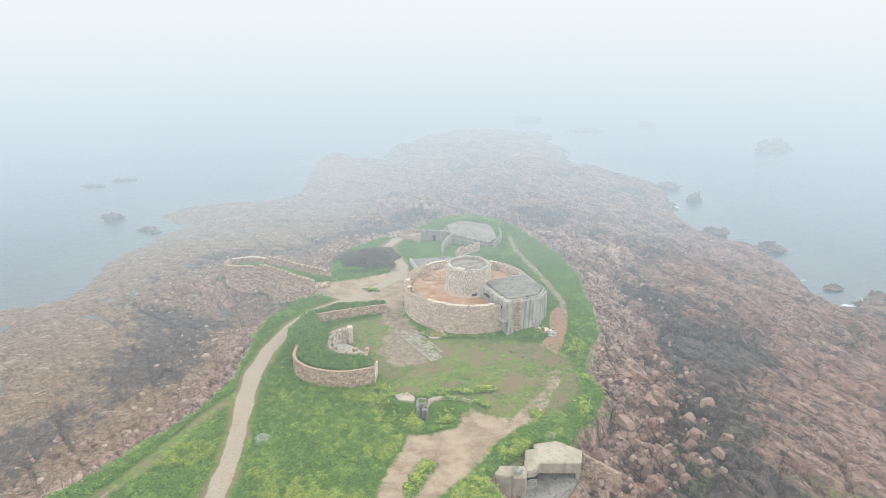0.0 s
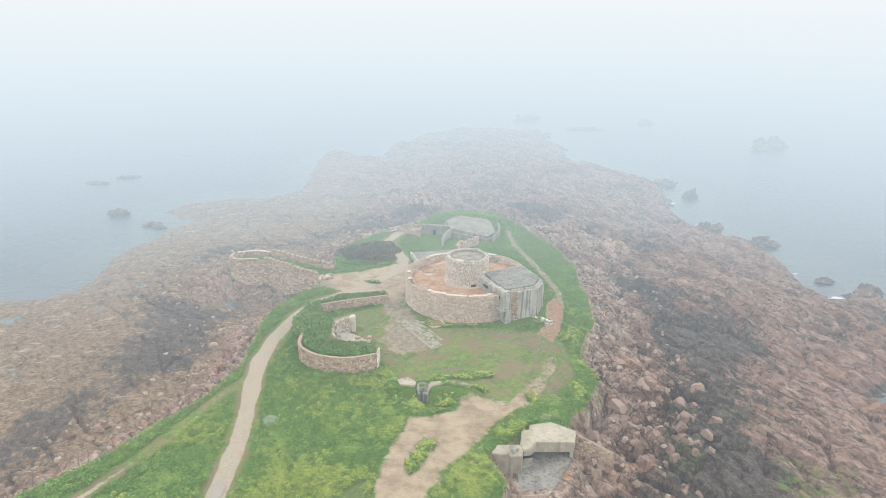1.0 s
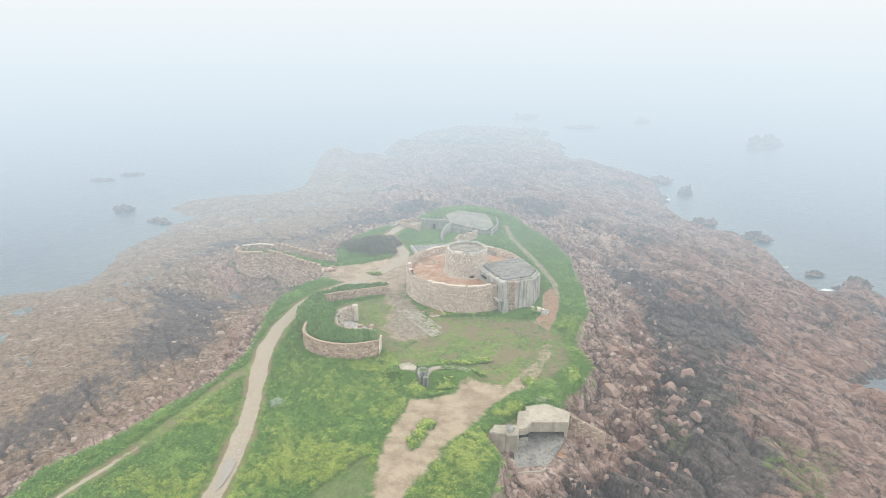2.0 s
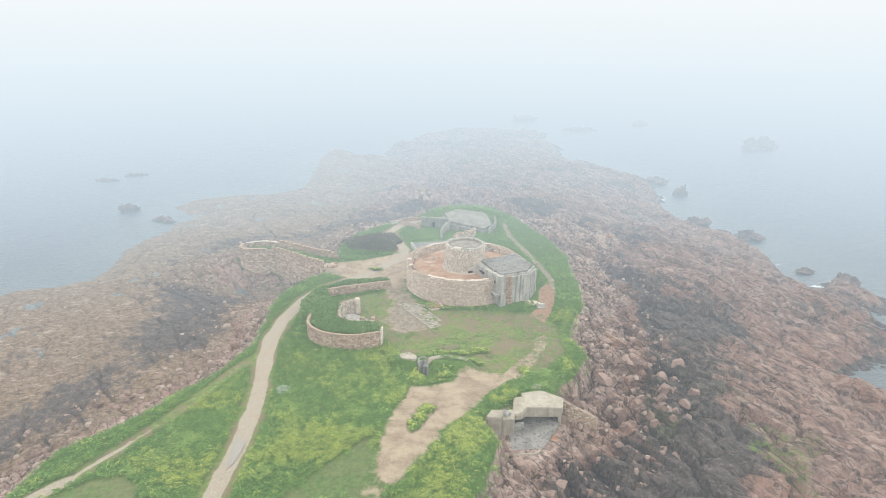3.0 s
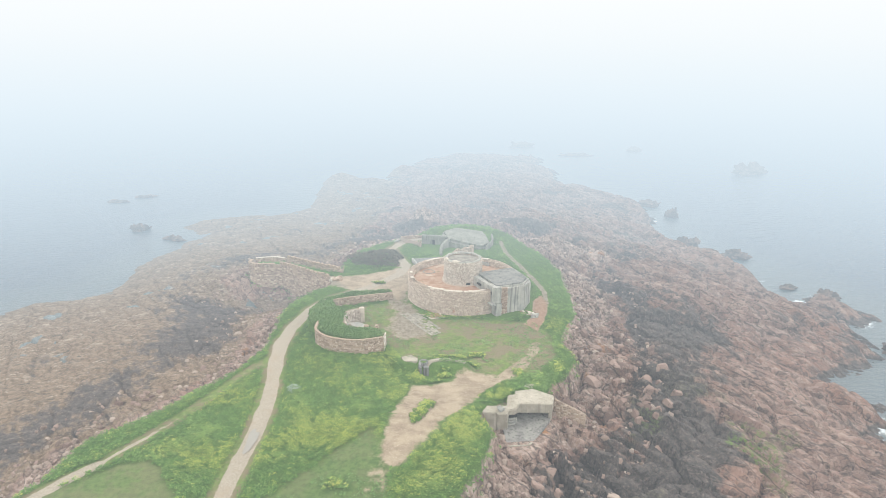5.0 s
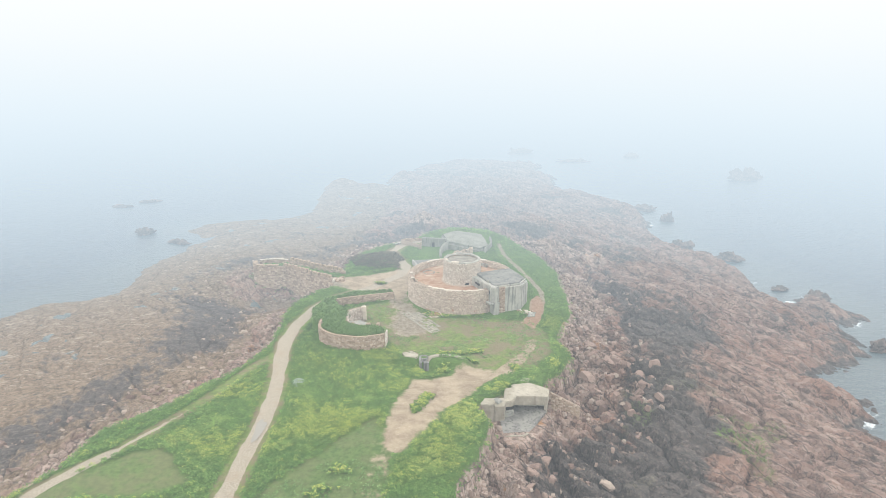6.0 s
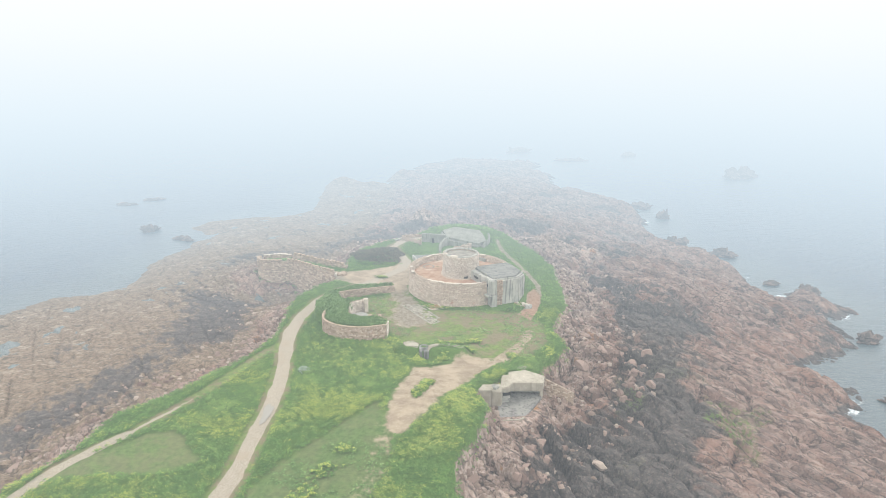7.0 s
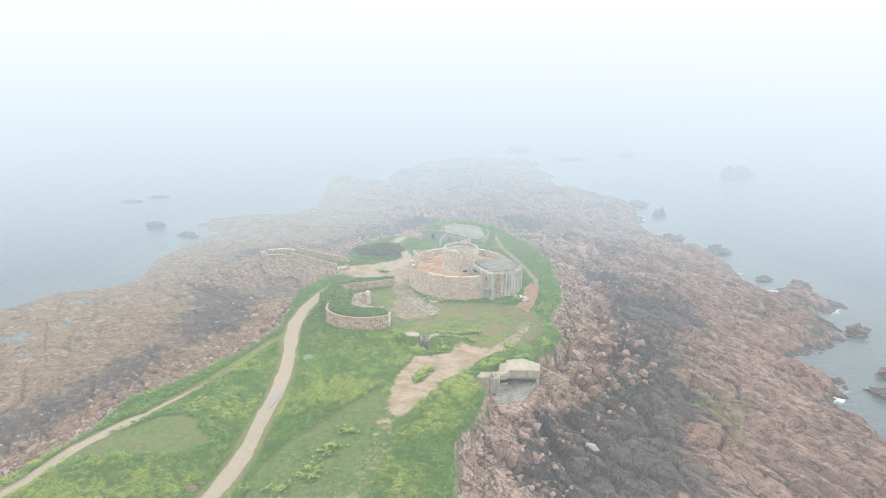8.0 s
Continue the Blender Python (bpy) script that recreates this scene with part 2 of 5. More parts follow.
def water_material():
    m = Mat("sea_water")
    swell = m.noise(4, 6, 0.62, (0.6, 1.5, 1), 0.3)
    foam = m.band(m.maths("ADD", m.attr("foam"), m.maths("MULTIPLY", m.maths("SUBTRACT", m.noise(2.0, 6, 0.72, (0.6, 1.2, 1), 0.9), 0.5), 1.7)), 0.74, 0.95)
    shallow = m.mix(m.attr("shallow"), (0.026, 0.05, 0.078), (0.055, 0.082, 0.095))
    m.bump(swell, 0.6, 0.9)
    return m.done(m.mix(foam, shallow, (0.62, 0.66, 0.68)), m.band(foam, 0, 1, 0.28, 0.8), 0.5)


def stone_material(name, dull, warm, light, mortar=False, lime=0.0):
    """Rubble granite; each stone has a tone of its own."""
    m = Mat(name)
    tone = m.noise(0.12, 3) if mortar else m.island()
    c = m.mix(m.band(tone, 0.15, 0.5), dull, warm)
    c = m.mix(m.band(tone, 0.65, 0.95), c, light)
    c = m.mix(m.band(m.noise(2.6, 4), 0.56, 0.74, 0, 0.6), c, tuple(0.6 * v for v in dull))
    if lime:
        c = m.mix(m.band(m.noise(3.1, 5, 0.7, (1, 1, 1.6)), 0.62, 0.66, 0, 0.8), c, (0.36, 0.19, 0.12))
    c = m.mix(m.band(m.noise(0.18, 5), 0.5, 0.8), c, tuple(1.12 * v for v in light))
    if lime:
        c = m.mix(m.band(m.noise(1.7, 5, 0.65), 0.70 - lime, 0.74 - lime), c, (0.66, 0.62, 0.56))
    m.bump(m.noise(0.2, 6), 0.06)
    return m.done(c, 0.93, 0.2)


def concrete_material(name, base, stain, pale, wet=0.0, streak=0.85):
    m = Mat(name)
    c = m.mix(m.band(m.noise(2.2, 5), 0.35, 0.65), base, pale)
    c = m.mix(m.band(m.noise(0.55, 4, 0.6, (1, 1, 0.07)), 0.5, 0.68, 0, streak), c, stain)
    c = m.mix(m.band(m.noise(0.9, 4, 0.6, (1, 1, 0.1)), 0.6, 0.72, 0, 0.6), c, tuple(min(0.8, 1.35 * v) for v in pale))
    c = m.mix(m.band(m.noise(0.3, 6), 0.58, 0.85, 0, 0.35), c, stain)
    m.bump(m.maths("ADD", m.noise(0.3, 6), m.noise(1.4, 3, 0.5, (0.1, 0.1, 3))), 0.05)
    return m.done(c, 0.9 - wet, 0.3)


def leaf_material(name, a, b, c):
    m = Mat(name)
    k = m.island()
    colour = m.mix(m.band(k, 0.1, 0.6), a, b)
    colour = m.mix(m.band(k, 0.75, 1.0), colour, c)
    colour = m.mix(m.band(m.noise(4.5, 3), 0.5, 0.7, 0, 0.5), colour, a)
    colour = m.mix(m.band(m.noise(7.5, 4), 0.52, 0.68, 0, 0.55), colour, c)
    return m.done(colour, 0.7, 0.3)


def boulder_material():
    m = Mat("pink_granite_boulder")
    k = m.piece()
    c = m.mix(m.band(k, 0.1, 0.75), (0.165, 0.112, 0.092), (0.29, 0.21, 0.175))
    c = m.mix(m.band(k, 0.92, 0.97), c, (0.38, 0.31, 0.26))
    c = m.mix(m.band(m.noise(1.1, 5), 0.5, 0.75), c, (0.085, 0.06, 0.052))
    c = m.mix(m.band(m.noise(0.5, 5), 0.55, 0.8), c, (0.36, 0.265, 0.22))
    m.bump(m.noise(0.4, 6), 0.12)
    return m.done(c, 0.92, 0.2)


GROUND, WATER = ground_material(), water_material()
RAMPART_STONE = stone_material("rampart_granite", (0.385, 0.31, 0.245), (0.47, 0.385, 0.31), (0.55, 0.47, 0.39), lime=0.05)
TOWER_STONE = stone_material("tower_granite", (0.42, 0.365, 0.305), (0.52, 0.455, 0.385), (0.60, 0.545, 0.475))
WALL_STONE = stone_material("field_wall_granite", (0.23, 0.165, 0.12), (0.36, 0.27, 0.20), (0.48, 0.395, 0.31))
MORTAR = stone_material("mortar", (0.26, 0.20, 0.155), (0.31, 0.245, 0.19), (0.36, 0.29, 0.23), mortar=True)
COPING = stone_material("limewashed_coping", (0.38, 0.33, 0.27), (0.52, 0.465, 0.395), (0.68, 0.64, 0.58))
CONCRETE = concrete_material("weathered_concrete", (0.30, 0.30, 0.275), (0.10, 0.105, 0.095), (0.43, 0.42, 0.375), streak=0.6)
ROOF_CONCRETE = concrete_material("roof_concrete", (0.165, 0.17, 0.16), (0.085, 0.09, 0.085), (0.24, 0.24, 0.225))
MOSSY_CONCRETE = concrete_material("mossy_concrete", (0.19, 0.195, 0.165), (0.10, 0.115, 0.085), (0.27, 0.27, 0.235))
PALE_CONCRETE = concrete_material("pale_concrete", (0.30, 0.272, 0.215), (0.14, 0.122, 0.09), (0.40, 0.37, 0.305), streak=0.3)
APRON_CONCRETE = concrete_material("damp_concrete", (0.16, 0.158, 0.148), (0.085, 0.083, 0.078), (0.27, 0.262, 0.24), wet=0.25)
# near-black colour painted as the shade inside openings, which are solid blocks or sheets
SHADE = concrete_material("painted_inside_shade", (0.03, 0.03, 0.03), (0.02, 0.02, 0.02), (0.04, 0.04, 0.04))
HERB = leaf_material("alexanders_leaves", (0.052, 0.125, 0.024), (0.115, 0.235, 0.044), (0.225, 0.345, 0.085))
FLOWER = leaf_material("yellow_flower_heads", (0.27, 0.34, 0.055), (0.37, 0.42, 0.075), (0.47, 0.48, 0.13))
GRASS_BLADE = leaf_material("rank_grass", (0.085, 0.165, 0.045), (0.14, 0.25, 0.07), (0.23, 0.33, 0.12))
BRAMBLE = leaf_material("brown_bramble", (0.06, 0.065, 0.04), (0.115, 0.11, 0.072), (0.20, 0.175, 0.12))
SILVER = leaf_material("silver_leaves", (0.20, 0.28, 0.20), (0.30, 0.38, 0.29), (0.40, 0.46, 0.38))
BOULDER = boulder_material()

# ---- the plan: shoreline, turf, tracks ----
COAST = [(-150, -250), (-150, 20), (-138, 95), (-131, 141), (-122, 158), (-109, 160), (-102, 168), (-104, 190), (-98, 215), (-96, 234),
         (-107, 247), (-96, 259), (-83, 260), (-62, 276), (-55, 263), (-62, 300), (-67, 330), (-60, 349), (-36, 335), (-30, 361),
         (-20, 391), (-8, 423), (14, 436), (36, 430), (61, 427), (66, 395), (62, 349), (74, 330), (87, 304), (94, 276), (89, 240), (88, 217),
         (97, 209), (105, 192), (102, 172), (104, 160), (116, 170), (123, 155), (113, 145), (108, 129), (88, 115), (95, 105), (91, 96), (84, 92), (89, 88), (90, 70), (100, 40),
         (140, 0), (150, -250)]
TURF = [(-78, -250), (-76, 20), (-69, 40), (-64, 50), (-60, 58), (-59, 69), (-54, 75), (-49, 83), (-45, 91), (-41, 99), (-39, 108), (-40, 120), (-39.5, 131),
        (-36, 140), (-32, 148), (-49, 160), (-57, 160.5), (-59, 164), (-55, 167), (-48, 168), (-30, 158), (-30, 168), (-27, 178), (-21, 187), (-11, 193), (-5, 202), (3, 209),
        (16, 205), (23, 195), (29, 181), (34, 166), (34, 147), (34, 135), (32, 124), (28, 117), (27, 110), (29, 103), (26, 97), (21, 90), (20, 85.5), (13, 85.2),
        (8.6, 80.6), (6.2, 78), (8, 71), (6, 61), (2, 52), (2, 40), (8, 0), (12, -250)]
TRACK = [(-34, -60), (-33.6, 38), (-32.3, 44), (-31.4, 49.5), (-31.0, 57), (-30.9, 71), (-32.7, 86.3), (-35.2, 101), (-35.9, 108), (-35.6, 117), (-33.2, 128), (-28, 137), (-22, 143), (-17, 149),
         (-12.5, 156), (-11.5, 164), (-14.5, 172), (-17, 179), (-14, 187), (-8, 190)]
SIDE_PATH = [(-70, 30), (-63, 43), (-60, 53), (-56, 58.5), (-52.5, 62), (-49, 70), (-46.5, 76), (-42.5, 87), (-39.5, 96), (-36.5, 101)]
EAST_PATH = [(22, 119), (24.5, 126), (26.5, 134), (27.2, 142), (26, 151), (23, 163), (20, 176), (19, 187)]
BARE = [(-6.2, 88.5), (-6.3, 83.2), (-8.0, 76.2), (-8.8, 71.8), (-9.4, 64.5), (-9.6, 60.5), (-7.5, 58.2), (-6.3, 58.7), (-5.4, 60.9), (-1.9, 65.0), (0.2, 69.7), (2.1, 74.0), (5.3, 81.5), (9.7, 87.0),
        (13.3, 90.7), (15.0, 94.0), (10.8, 94.2), (8.6, 95.5), (6.4, 96.0), (1.9, 95.1), (1.3, 91.8), (-1.4, 89.1)]
YARD = [(-18, 146), (-9, 152), (-7, 158), (-12, 161), (-20, 152), (-32, 150), (-34, 147), (-26, 143), (-14, 140), (-15, 134), (-11, 128), (-13, 118), (-8, 113), (-3, 114),
        (-5, 124), (-10, 134), (-10, 142)]
COURT = [(-12, 108), (-8, 99), (2, 98), (13, 92), (20, 96), (25, 104), (25, 116), (22, 122), (8, 124), (-4, 124), (-10, 136), (-14, 134), (-22, 131), (-26, 128), (-22, 120), (-19, 111)]
LANE = [(-7.2, 58.7), (-9.2, 63.8), (-11.2, 69.9), (-14.1, 65.0), (-17.8, 61.2), (-21.3, 58.4), (-24.2, 54.1), (-26.5, 50.5), (-28.8, 46), (-29, 34), (-11.5, 34), (-10.6, 40.6), (-10.2, 44.7), (-8.3, 48.4), (-7.3, 53.5)]
WEST_LAWN = [(-60, 50), (-56.5, 55.5), (-52, 58.5), (-45.5, 63.5), (-42, 60), (-38, 54), (-40.9, 50.8), (-49, 50.7), (-53, 50)]
JUNCTION = [(-31, 150), (-25, 142.5), (-16, 141), (-11.5, 134), (-9.6, 142), (-9.0, 152), (-9.5, 162), (-13, 164), (-15, 159), (-22, 155.5), (-29, 153)]
RED_PATCH = [(19.6, 121), (22.2, 117.3), (25, 123.6), (26.8, 134), (25.8, 139), (23.4, 135), (22.4, 127)]
BANK = [(-28.4, 113), (-28.1, 109.6), (-26.0, 106.8), (-22.8, 104.9), (-18, 104.2), (-13.2, 105.9), (-12.9, 108), (-15, 110), (-20, 110.6), (-22.5, 112.5), (-23, 116),
        (-22.5, 119), (-24, 123), (-27, 127), (-27.6, 130.6), (-22.3, 133), (-13.3, 136.0), (-13.6, 138), (-24, 136.6), (-31, 131), (-32.4, 122), (-31, 115)]
APRON = [(11, 77.3), (13.5, 83.5), (20.5, 83), (20.8, 79.5), (16, 71.8), (12, 71.2)]
CX, CY = 5.0, 140.0


def lay(x, y):
    """Heights of the ground and the shares of its surfaces at plan points."""
    dc = inside(x, y, COAST) + 2.4 + (3.0 + 2.0 * ramp(-60, -90, x)) * fbm(x, y, 18, 3, 4) - 5 * hill(x, y, 60, 395, 9, 12)
    dg = inside(x, y, TURF) + 0.9 * fbm(x, y, 6, 11, 3)
    top = (12 + 4.8 * hill(x, y, -6, 64, 24, 22) + 2.0 * hill(x, y, -48, 55, 25, 25) + 2.5 * hill(x, y, 8, 196, 13, 10)
           + 0.25 * fbm(x, y, 9, 21, 4) + 4 * ramp(60, -20, y)
           + 1.6 * ramp(3.0, 0.8, along(x, y, [(-9, 97.8), (-4, 97.4), (1, 97.4), (4, 96.6)])) + 0.6 * hill(x, y, 14, 88, 6, 4))
    db = inside(x, y, BANK)
    top = top + ramp(-0.2, 0.5, db) * (15.3 - 1.5 * ramp(112, 130, y) - top + 0.15 * fbm(x, y, 1.5, 25, 2))
    f = np.clip(dc, 0.01, None) / (np.clip(dc, 0.01, None) + np.clip(-dg, 0, None) + 1)
    shore = 9.5 * f ** 0.85 - 8.0 * hill(x, y, -48, 152, 14, 10)
    east, west = ramp(15, 45, x), ramp(-35, -60, x)
    broken = ramp(-30, -9, dg)
    shore = shore + 2.2 * east * ramp(1, 7, dc) * (1 - broken)
    shore = np.where(dc < 0, np.maximum(dc * 0.35, -9), shore)
    b1, j1 = blocks(x, y, 8, 31, 2.4, -0.97)
    b2, j2 = blocks(x, y, 3.4, 41, 1.9, -0.8)
    b3, j3 = blocks(x, y, 1.5, 51, 1.6, -1.1)
    rough = ramp(-8, 6, dc) * (0.34 + 0.66 * ramp(-55, 20, x))
    crag = 6.5 * hill(x, y, -8, 231, 5.5, 6) + 4.0 * hill(x, y, 38, 192, 5, 6) + 2.5 * hill(x, y, 47, 182, 6, 7) + 4.5 * hill(x, y, -58, 343, 9, 6) + 4.5 * hill(x, y, -25, 366, 6, 7) + 3 * hill(x, y, -40, 339, 8, 5)
    bend = 1.7 * fbm(x, y, 36, 65, 3)
    tilt_e, tilt_w = (0.96 * x + 0.28 * y) / 8.5 + bend, (0.2 * x + 0.98 * y) / 6.0 + bend
    ledge_e, ledge_w = tilt_e - np.floor(tilt_e), tilt_w - np.floor(tilt_w)
    ledges = 2.0 * (0.35 + 0.65 * ramp(-0.3, 0.4, fbm(x, y, 22, 67, 2))) * east * (1 - 0.6 * broken) * (ramp(0, 0.18, ledge_e) - ledge_e) + 1.2 * west * (ramp(0, 0.25, ledge_w) - ledge_w)
    crags = 0.9 * hill(x, y, 36, 95, 13, 17) + 0.5 * hill(x, y, 20, 62, 9, 12)
    calm = 1 + crags - (0.62 * east + 0.65 * west) * (1 - broken)
    shore = shore + rough * (1.25 * b1 * (0.5 + 0.5 * calm) + 0.95 * b2 * calm + 0.5 * b3 * calm + ledges + 1.5 * fbm(x, y, 34, 61, 3) - 1.0 * (1 - ramp(0, 0.15, j1)) - 0.6 * (1 - ramp(0, 0.2, j2))) + crag
    shore = np.where(dc > 2.5, np.maximum(shore, 0.3 + 0.5 * ramp(2.5, 9, dc) + 0.25 * b3), shore)
    wall = ramp(-31, -34, x) * ramp(143, 147, y)
    edge = ramp(-2.2, 0.8, dg) * (1 - wall) + ramp(1.2, 2.2, inside(x, y, TURF)) * wall
    z = shore * (1 - edge) + top * edge
    z = z + ramp(-1.5, 0.2, inside(x, y, APRON)) * (9.9 - z)
    return z, dc, dg, edge, b1, b2


def height(x, y):
    return float(lay(np.array([float(x)]), np.array([float(y)]))[0][0])


def steps(*spans):
    got = []
    for a, b, n in spans:
        got += list(np.linspace(a, b, n, endpoint=False))
    return np.array(got + [spans[-1][1]])


def sheet(name, X, Y, Z, material, masks, smooth=True):
    ny, nx = X.shape
    me = bpy.data.meshes.new(name)
    me.vertices.add(nx * ny)
    me.vertices.foreach_set("co", np.stack([X, Y, Z], -1).astype(np.float32).ravel())
    k = (np.arange(ny - 1)[:, None] * nx + np.arange(nx - 1)[None]).ravel()
    quads = np.stack([k, k + 1, k + nx + 1, k + nx], -1).astype(np.int32)
    me.loops.add(quads.size)
    me.polygons.add(len(quads))
    me.loops.foreach_set("vertex_index", quads.ravel())
    me.polygons.foreach_set("loop_start", np.arange(0, quads.size, 4, dtype=np.int32))
    me.update()
    if smooth is not True:
        me.polygons.foreach_set("use_smooth", smooth.ravel()[k])
    for key, values in masks.items():
        me.attributes.new(key, "FLOAT", "POINT").data.foreach_set("value", values.astype(np.float32).ravel())
    me.materials.append(material)
    return new(name, me)


def make_ground():
    gx = steps((-4500, -400, 8), (-400, -135, 40), (-135, 130, 720), (130, 400, 40), (400, 4500, 8))
    gy = steps((-2500, -250, 6), (-250, 36, 50), (36, 200, 450), (200, 460, 290), (460, 700, 40), (700, 4600, 10))
    x, y = np.meshgrid(gx, gy)
    z, dc, dg, edge, b1, b2 = lay(x, y)
    n1, n2 = fbm(x, y, 20, 71, 4), fbm(x, y, 7, 75, 4)
    left = ramp(-20, -40, x)
    track = np.maximum(ramp(2.1, 0.8, along(x, y, TRACK) + 0.55 * n2), np.maximum(ramp(0.8, 0.2, along(x, y, SIDE_PATH) + 0.2 * n2) * (0.75 - 0.4 * ramp(66, 78, y)), ramp(2.0, 0.6, along(x, y, [(-70, 28), (-62.5, 45), (-60, 52), (-56, 58), (-53, 61.5)]) + 0.5 * n2) * 0.95))
    bare = np.maximum(ramp(-1.5, 2.0, inside(x, y, BARE) + 1.2 * n2), 0.85 * ramp(-2.5, 1.5, inside(x, y, YARD) + 1.5 * n2) + 0.25 * ramp(3, 1, along(x, y, [(-30, 149), (-18, 149), (-12, 155)])))
    red = ramp(-0.8, 0.5, inside(x, y, RED_PATCH) + 0.4 * n2)
    bare = np.maximum(bare, np.maximum(ramp(-1.5, 1.0, inside(x, y, JUNCTION) + n2), 0.7 * ramp(1.3, 0.5, along(x, y, EAST_PATH) + 0.2 * n2)))
    bare = np.maximum(bare, np.maximum(red, 0.42 * ramp(3.6, 0.8, along(x, y, [(-9, 60), (-10, 50), (-13, 38)]) + 2.0 * n2)))
    bare = np.maximum(bare, 0.8 * ramp(2.4, 0.6, along(x, y, [(13, 94), (16, 99), (19.5, 105), (21, 110)]) + 1.2 * n2))
    lawn = np.maximum(ramp(-0.5, 1.5, inside(x, y, COURT)), ramp(-1, 1.5, inside(x, y, LANE) + n2))
    lawn = np.maximum(lawn, ramp(-1.5, 1.2, inside(x, y, WEST_LAWN) + 1.3 * n2))
    lawn = np.maximum(lawn, np.maximum(ramp(3.0, 2.0, along(x, y, TRACK)), ramp(1.8, 1.0, along(x, y, SIDE_PATH))))
    foot = ramp(-15 + 4 * left, -5 + 1.5 * left, dg + (5 - 2.5 * left) * n2) * ramp(3 - 1.5 * left, 6.5 - 2 * left, z)
    foot = np.maximum(foot, np.clip(1.6 * (hill(x, y, -8, 231, 6, 7) + hill(x, y, 38, 192, 7, 8) + hill(x, y, 47, 182, 7, 8)), 0, 1))
    slabs = np.clip(1.1 * hill(x, y, 31, 60, 13, 10) * ramp(0.5, -0.2, n2), 0, 1)
    foot = foot * (1 - 0.8 * slabs)
    low = ramp(6.5, 3.2, z + 1.2 * n2)
    band = np.exp(-((dg + 21) / 10) ** 2)
    dark = np.clip((0.30 + 0.34 * left) * band + (0.8 - 0.3 * left) * n1 + 0.35 * n2 * (1 - left) + 0.09 - 0.07 * left - 0.5 * foot
                   + 0.3 * hill(x, y, 52, 128, 14, 16) + 0.3 * hill(x, y, 44, 95, 7, 8) + 0.7 * slabs, 0, 0.9) * ramp(0.3, 1.5, z)
    dark = np.maximum(dark, (0.9 - 0.6 * left) * ramp(1.5, 0.2, z) * ramp(-4, 0, dc))
    weed = np.clip(0.3 * low + 0.85 * left * (1 - foot) + 0.15 * n2, 0, 1)
    pool = ramp(0.38, 0.48, fbm(x, y, 9, 91, 4)) * left * low * ramp(0.4, 1.2, z) * ramp(0.1, -0.3, b2)
    algae = ramp(0.25, 0.45, fbm(x, y, 11, 97, 4)) * hill(x, y, 52, 78, 16, 14)
    worn = np.maximum(ramp(-2.5, 1.5, inside(x, y, YARD) + n2), ramp(2, 1, along(x, y, EAST_PATH))) * (1 - ramp(-1, 1, inside(x, y, JUNCTION)))
    return sheet("ground", x, y, z, GROUND, {"grass": np.where(edge > 0.02, np.maximum(ramp(-1.0, 0.9, dg), ramp(0.9, 1.0, edge)), 0), "tall": 1 - lawn, "bare": bare, "track": track, "red": red, "dark": dark, "weed": weed,
                                             "pale": foot * (1 - 0.15 * left), "pool": pool, "algae": algae, "worn": worn, "lush": np.maximum(ramp(-1, 1.5, inside(x, y, LANE) + n2), 0.8 * ramp(-3, 0, inside(x, y, WEST_LAWN)))}, edge > 0.5)


def make_sea():
    gx = steps((-4500, -400, 8), (-400, -170, 20), (-170, 170, 230), (170, 400, 20), (400, 4500, 8))
    gy = steps((-2500, -100, 6), (-100, 40, 20), (40, 480, 300), (480, 700, 20), (700, 4600, 8))
    x, y = np.meshgrid(gx, gy)
    dc = lay(x, y)[1]
    near = ramp(-7, -0.6, dc)
    foam = near * (0.2 + 0.5 * ramp(60, 95, x) + 0.06 * ramp(175, 120, y) * ramp(65, 85, x) + 0.15 * ramp(340, 400, y)) * (0.72 + 0.95 * fbm(x, y, 8, 95, 3))
    for sx, sy in STACKS:
        foam = np.maximum(foam, 0.5 * ramp(9, 4, np.hypot(x - sx, y - sy)) * ramp(-60, 60, x))
    return sheet("water", x, y, np.zeros(x.shape), WATER, {"foam": foam, "shallow": ramp(-30, -2, dc)})


STACKS = [(-126.7, 240), (-107, 227), (104.4, 271), (109.6, 211), (187, 378), (113, 179), (121, 170), (-160, 289), (-150, 300), (139, 462), (58, 476),
          (92, 437), (94, 222), (100, 291), (118, 133), (112, 108), (104, 98)]


def ray_stop_wall():
    """A plain wall added all round, unseen through the fog, where far rays end."""
    bm = bmesh.new()
    n, rings = 72, []
    for r, z in ((1195, -30), (1200, 230)):
        rings.append([bm.verts.new((r * math.cos(2 * math.pi * i / n), r * math.sin(2 * math.pi * i / n) + 100, z)) for i in range(n)])
    for i in range(n):
        bm.faces.new((rings[0][i], rings[1][i], rings[1][(i + 1) % n], rings[0][(i + 1) % n]))
    me = bpy.data.meshes.new("backdrop")
    bm.to_mesh(me)
    m = Mat("ray_stop_grey")
    me.materials.append(m.done(m.mix(m.noise(300), (0.72, 0.75, 0.77), (0.78, 0.80, 0.81)), 1.0, 0.0))
    return tagged(new("backdrop", me), "plain pale wall added far out to end the view, unseen in the fog", "backdrop", kind="structure")


ray_stop_wall()
tagged(make_ground(), "rocky pink granite headland with green turf and worn tracks", "ground", kind="structure")
tagged(make_sea(), "calm grey-blue sea with foam along the rocks", "sea", kind="structure")


# ---- tools for building things ----
def thing(name, base, label, category, group="", kind=""):
    ob = new(name)
    ob.location = base
    ob.empty_display_size = 0.3
    return tagged(ob, label, category, group, kind)


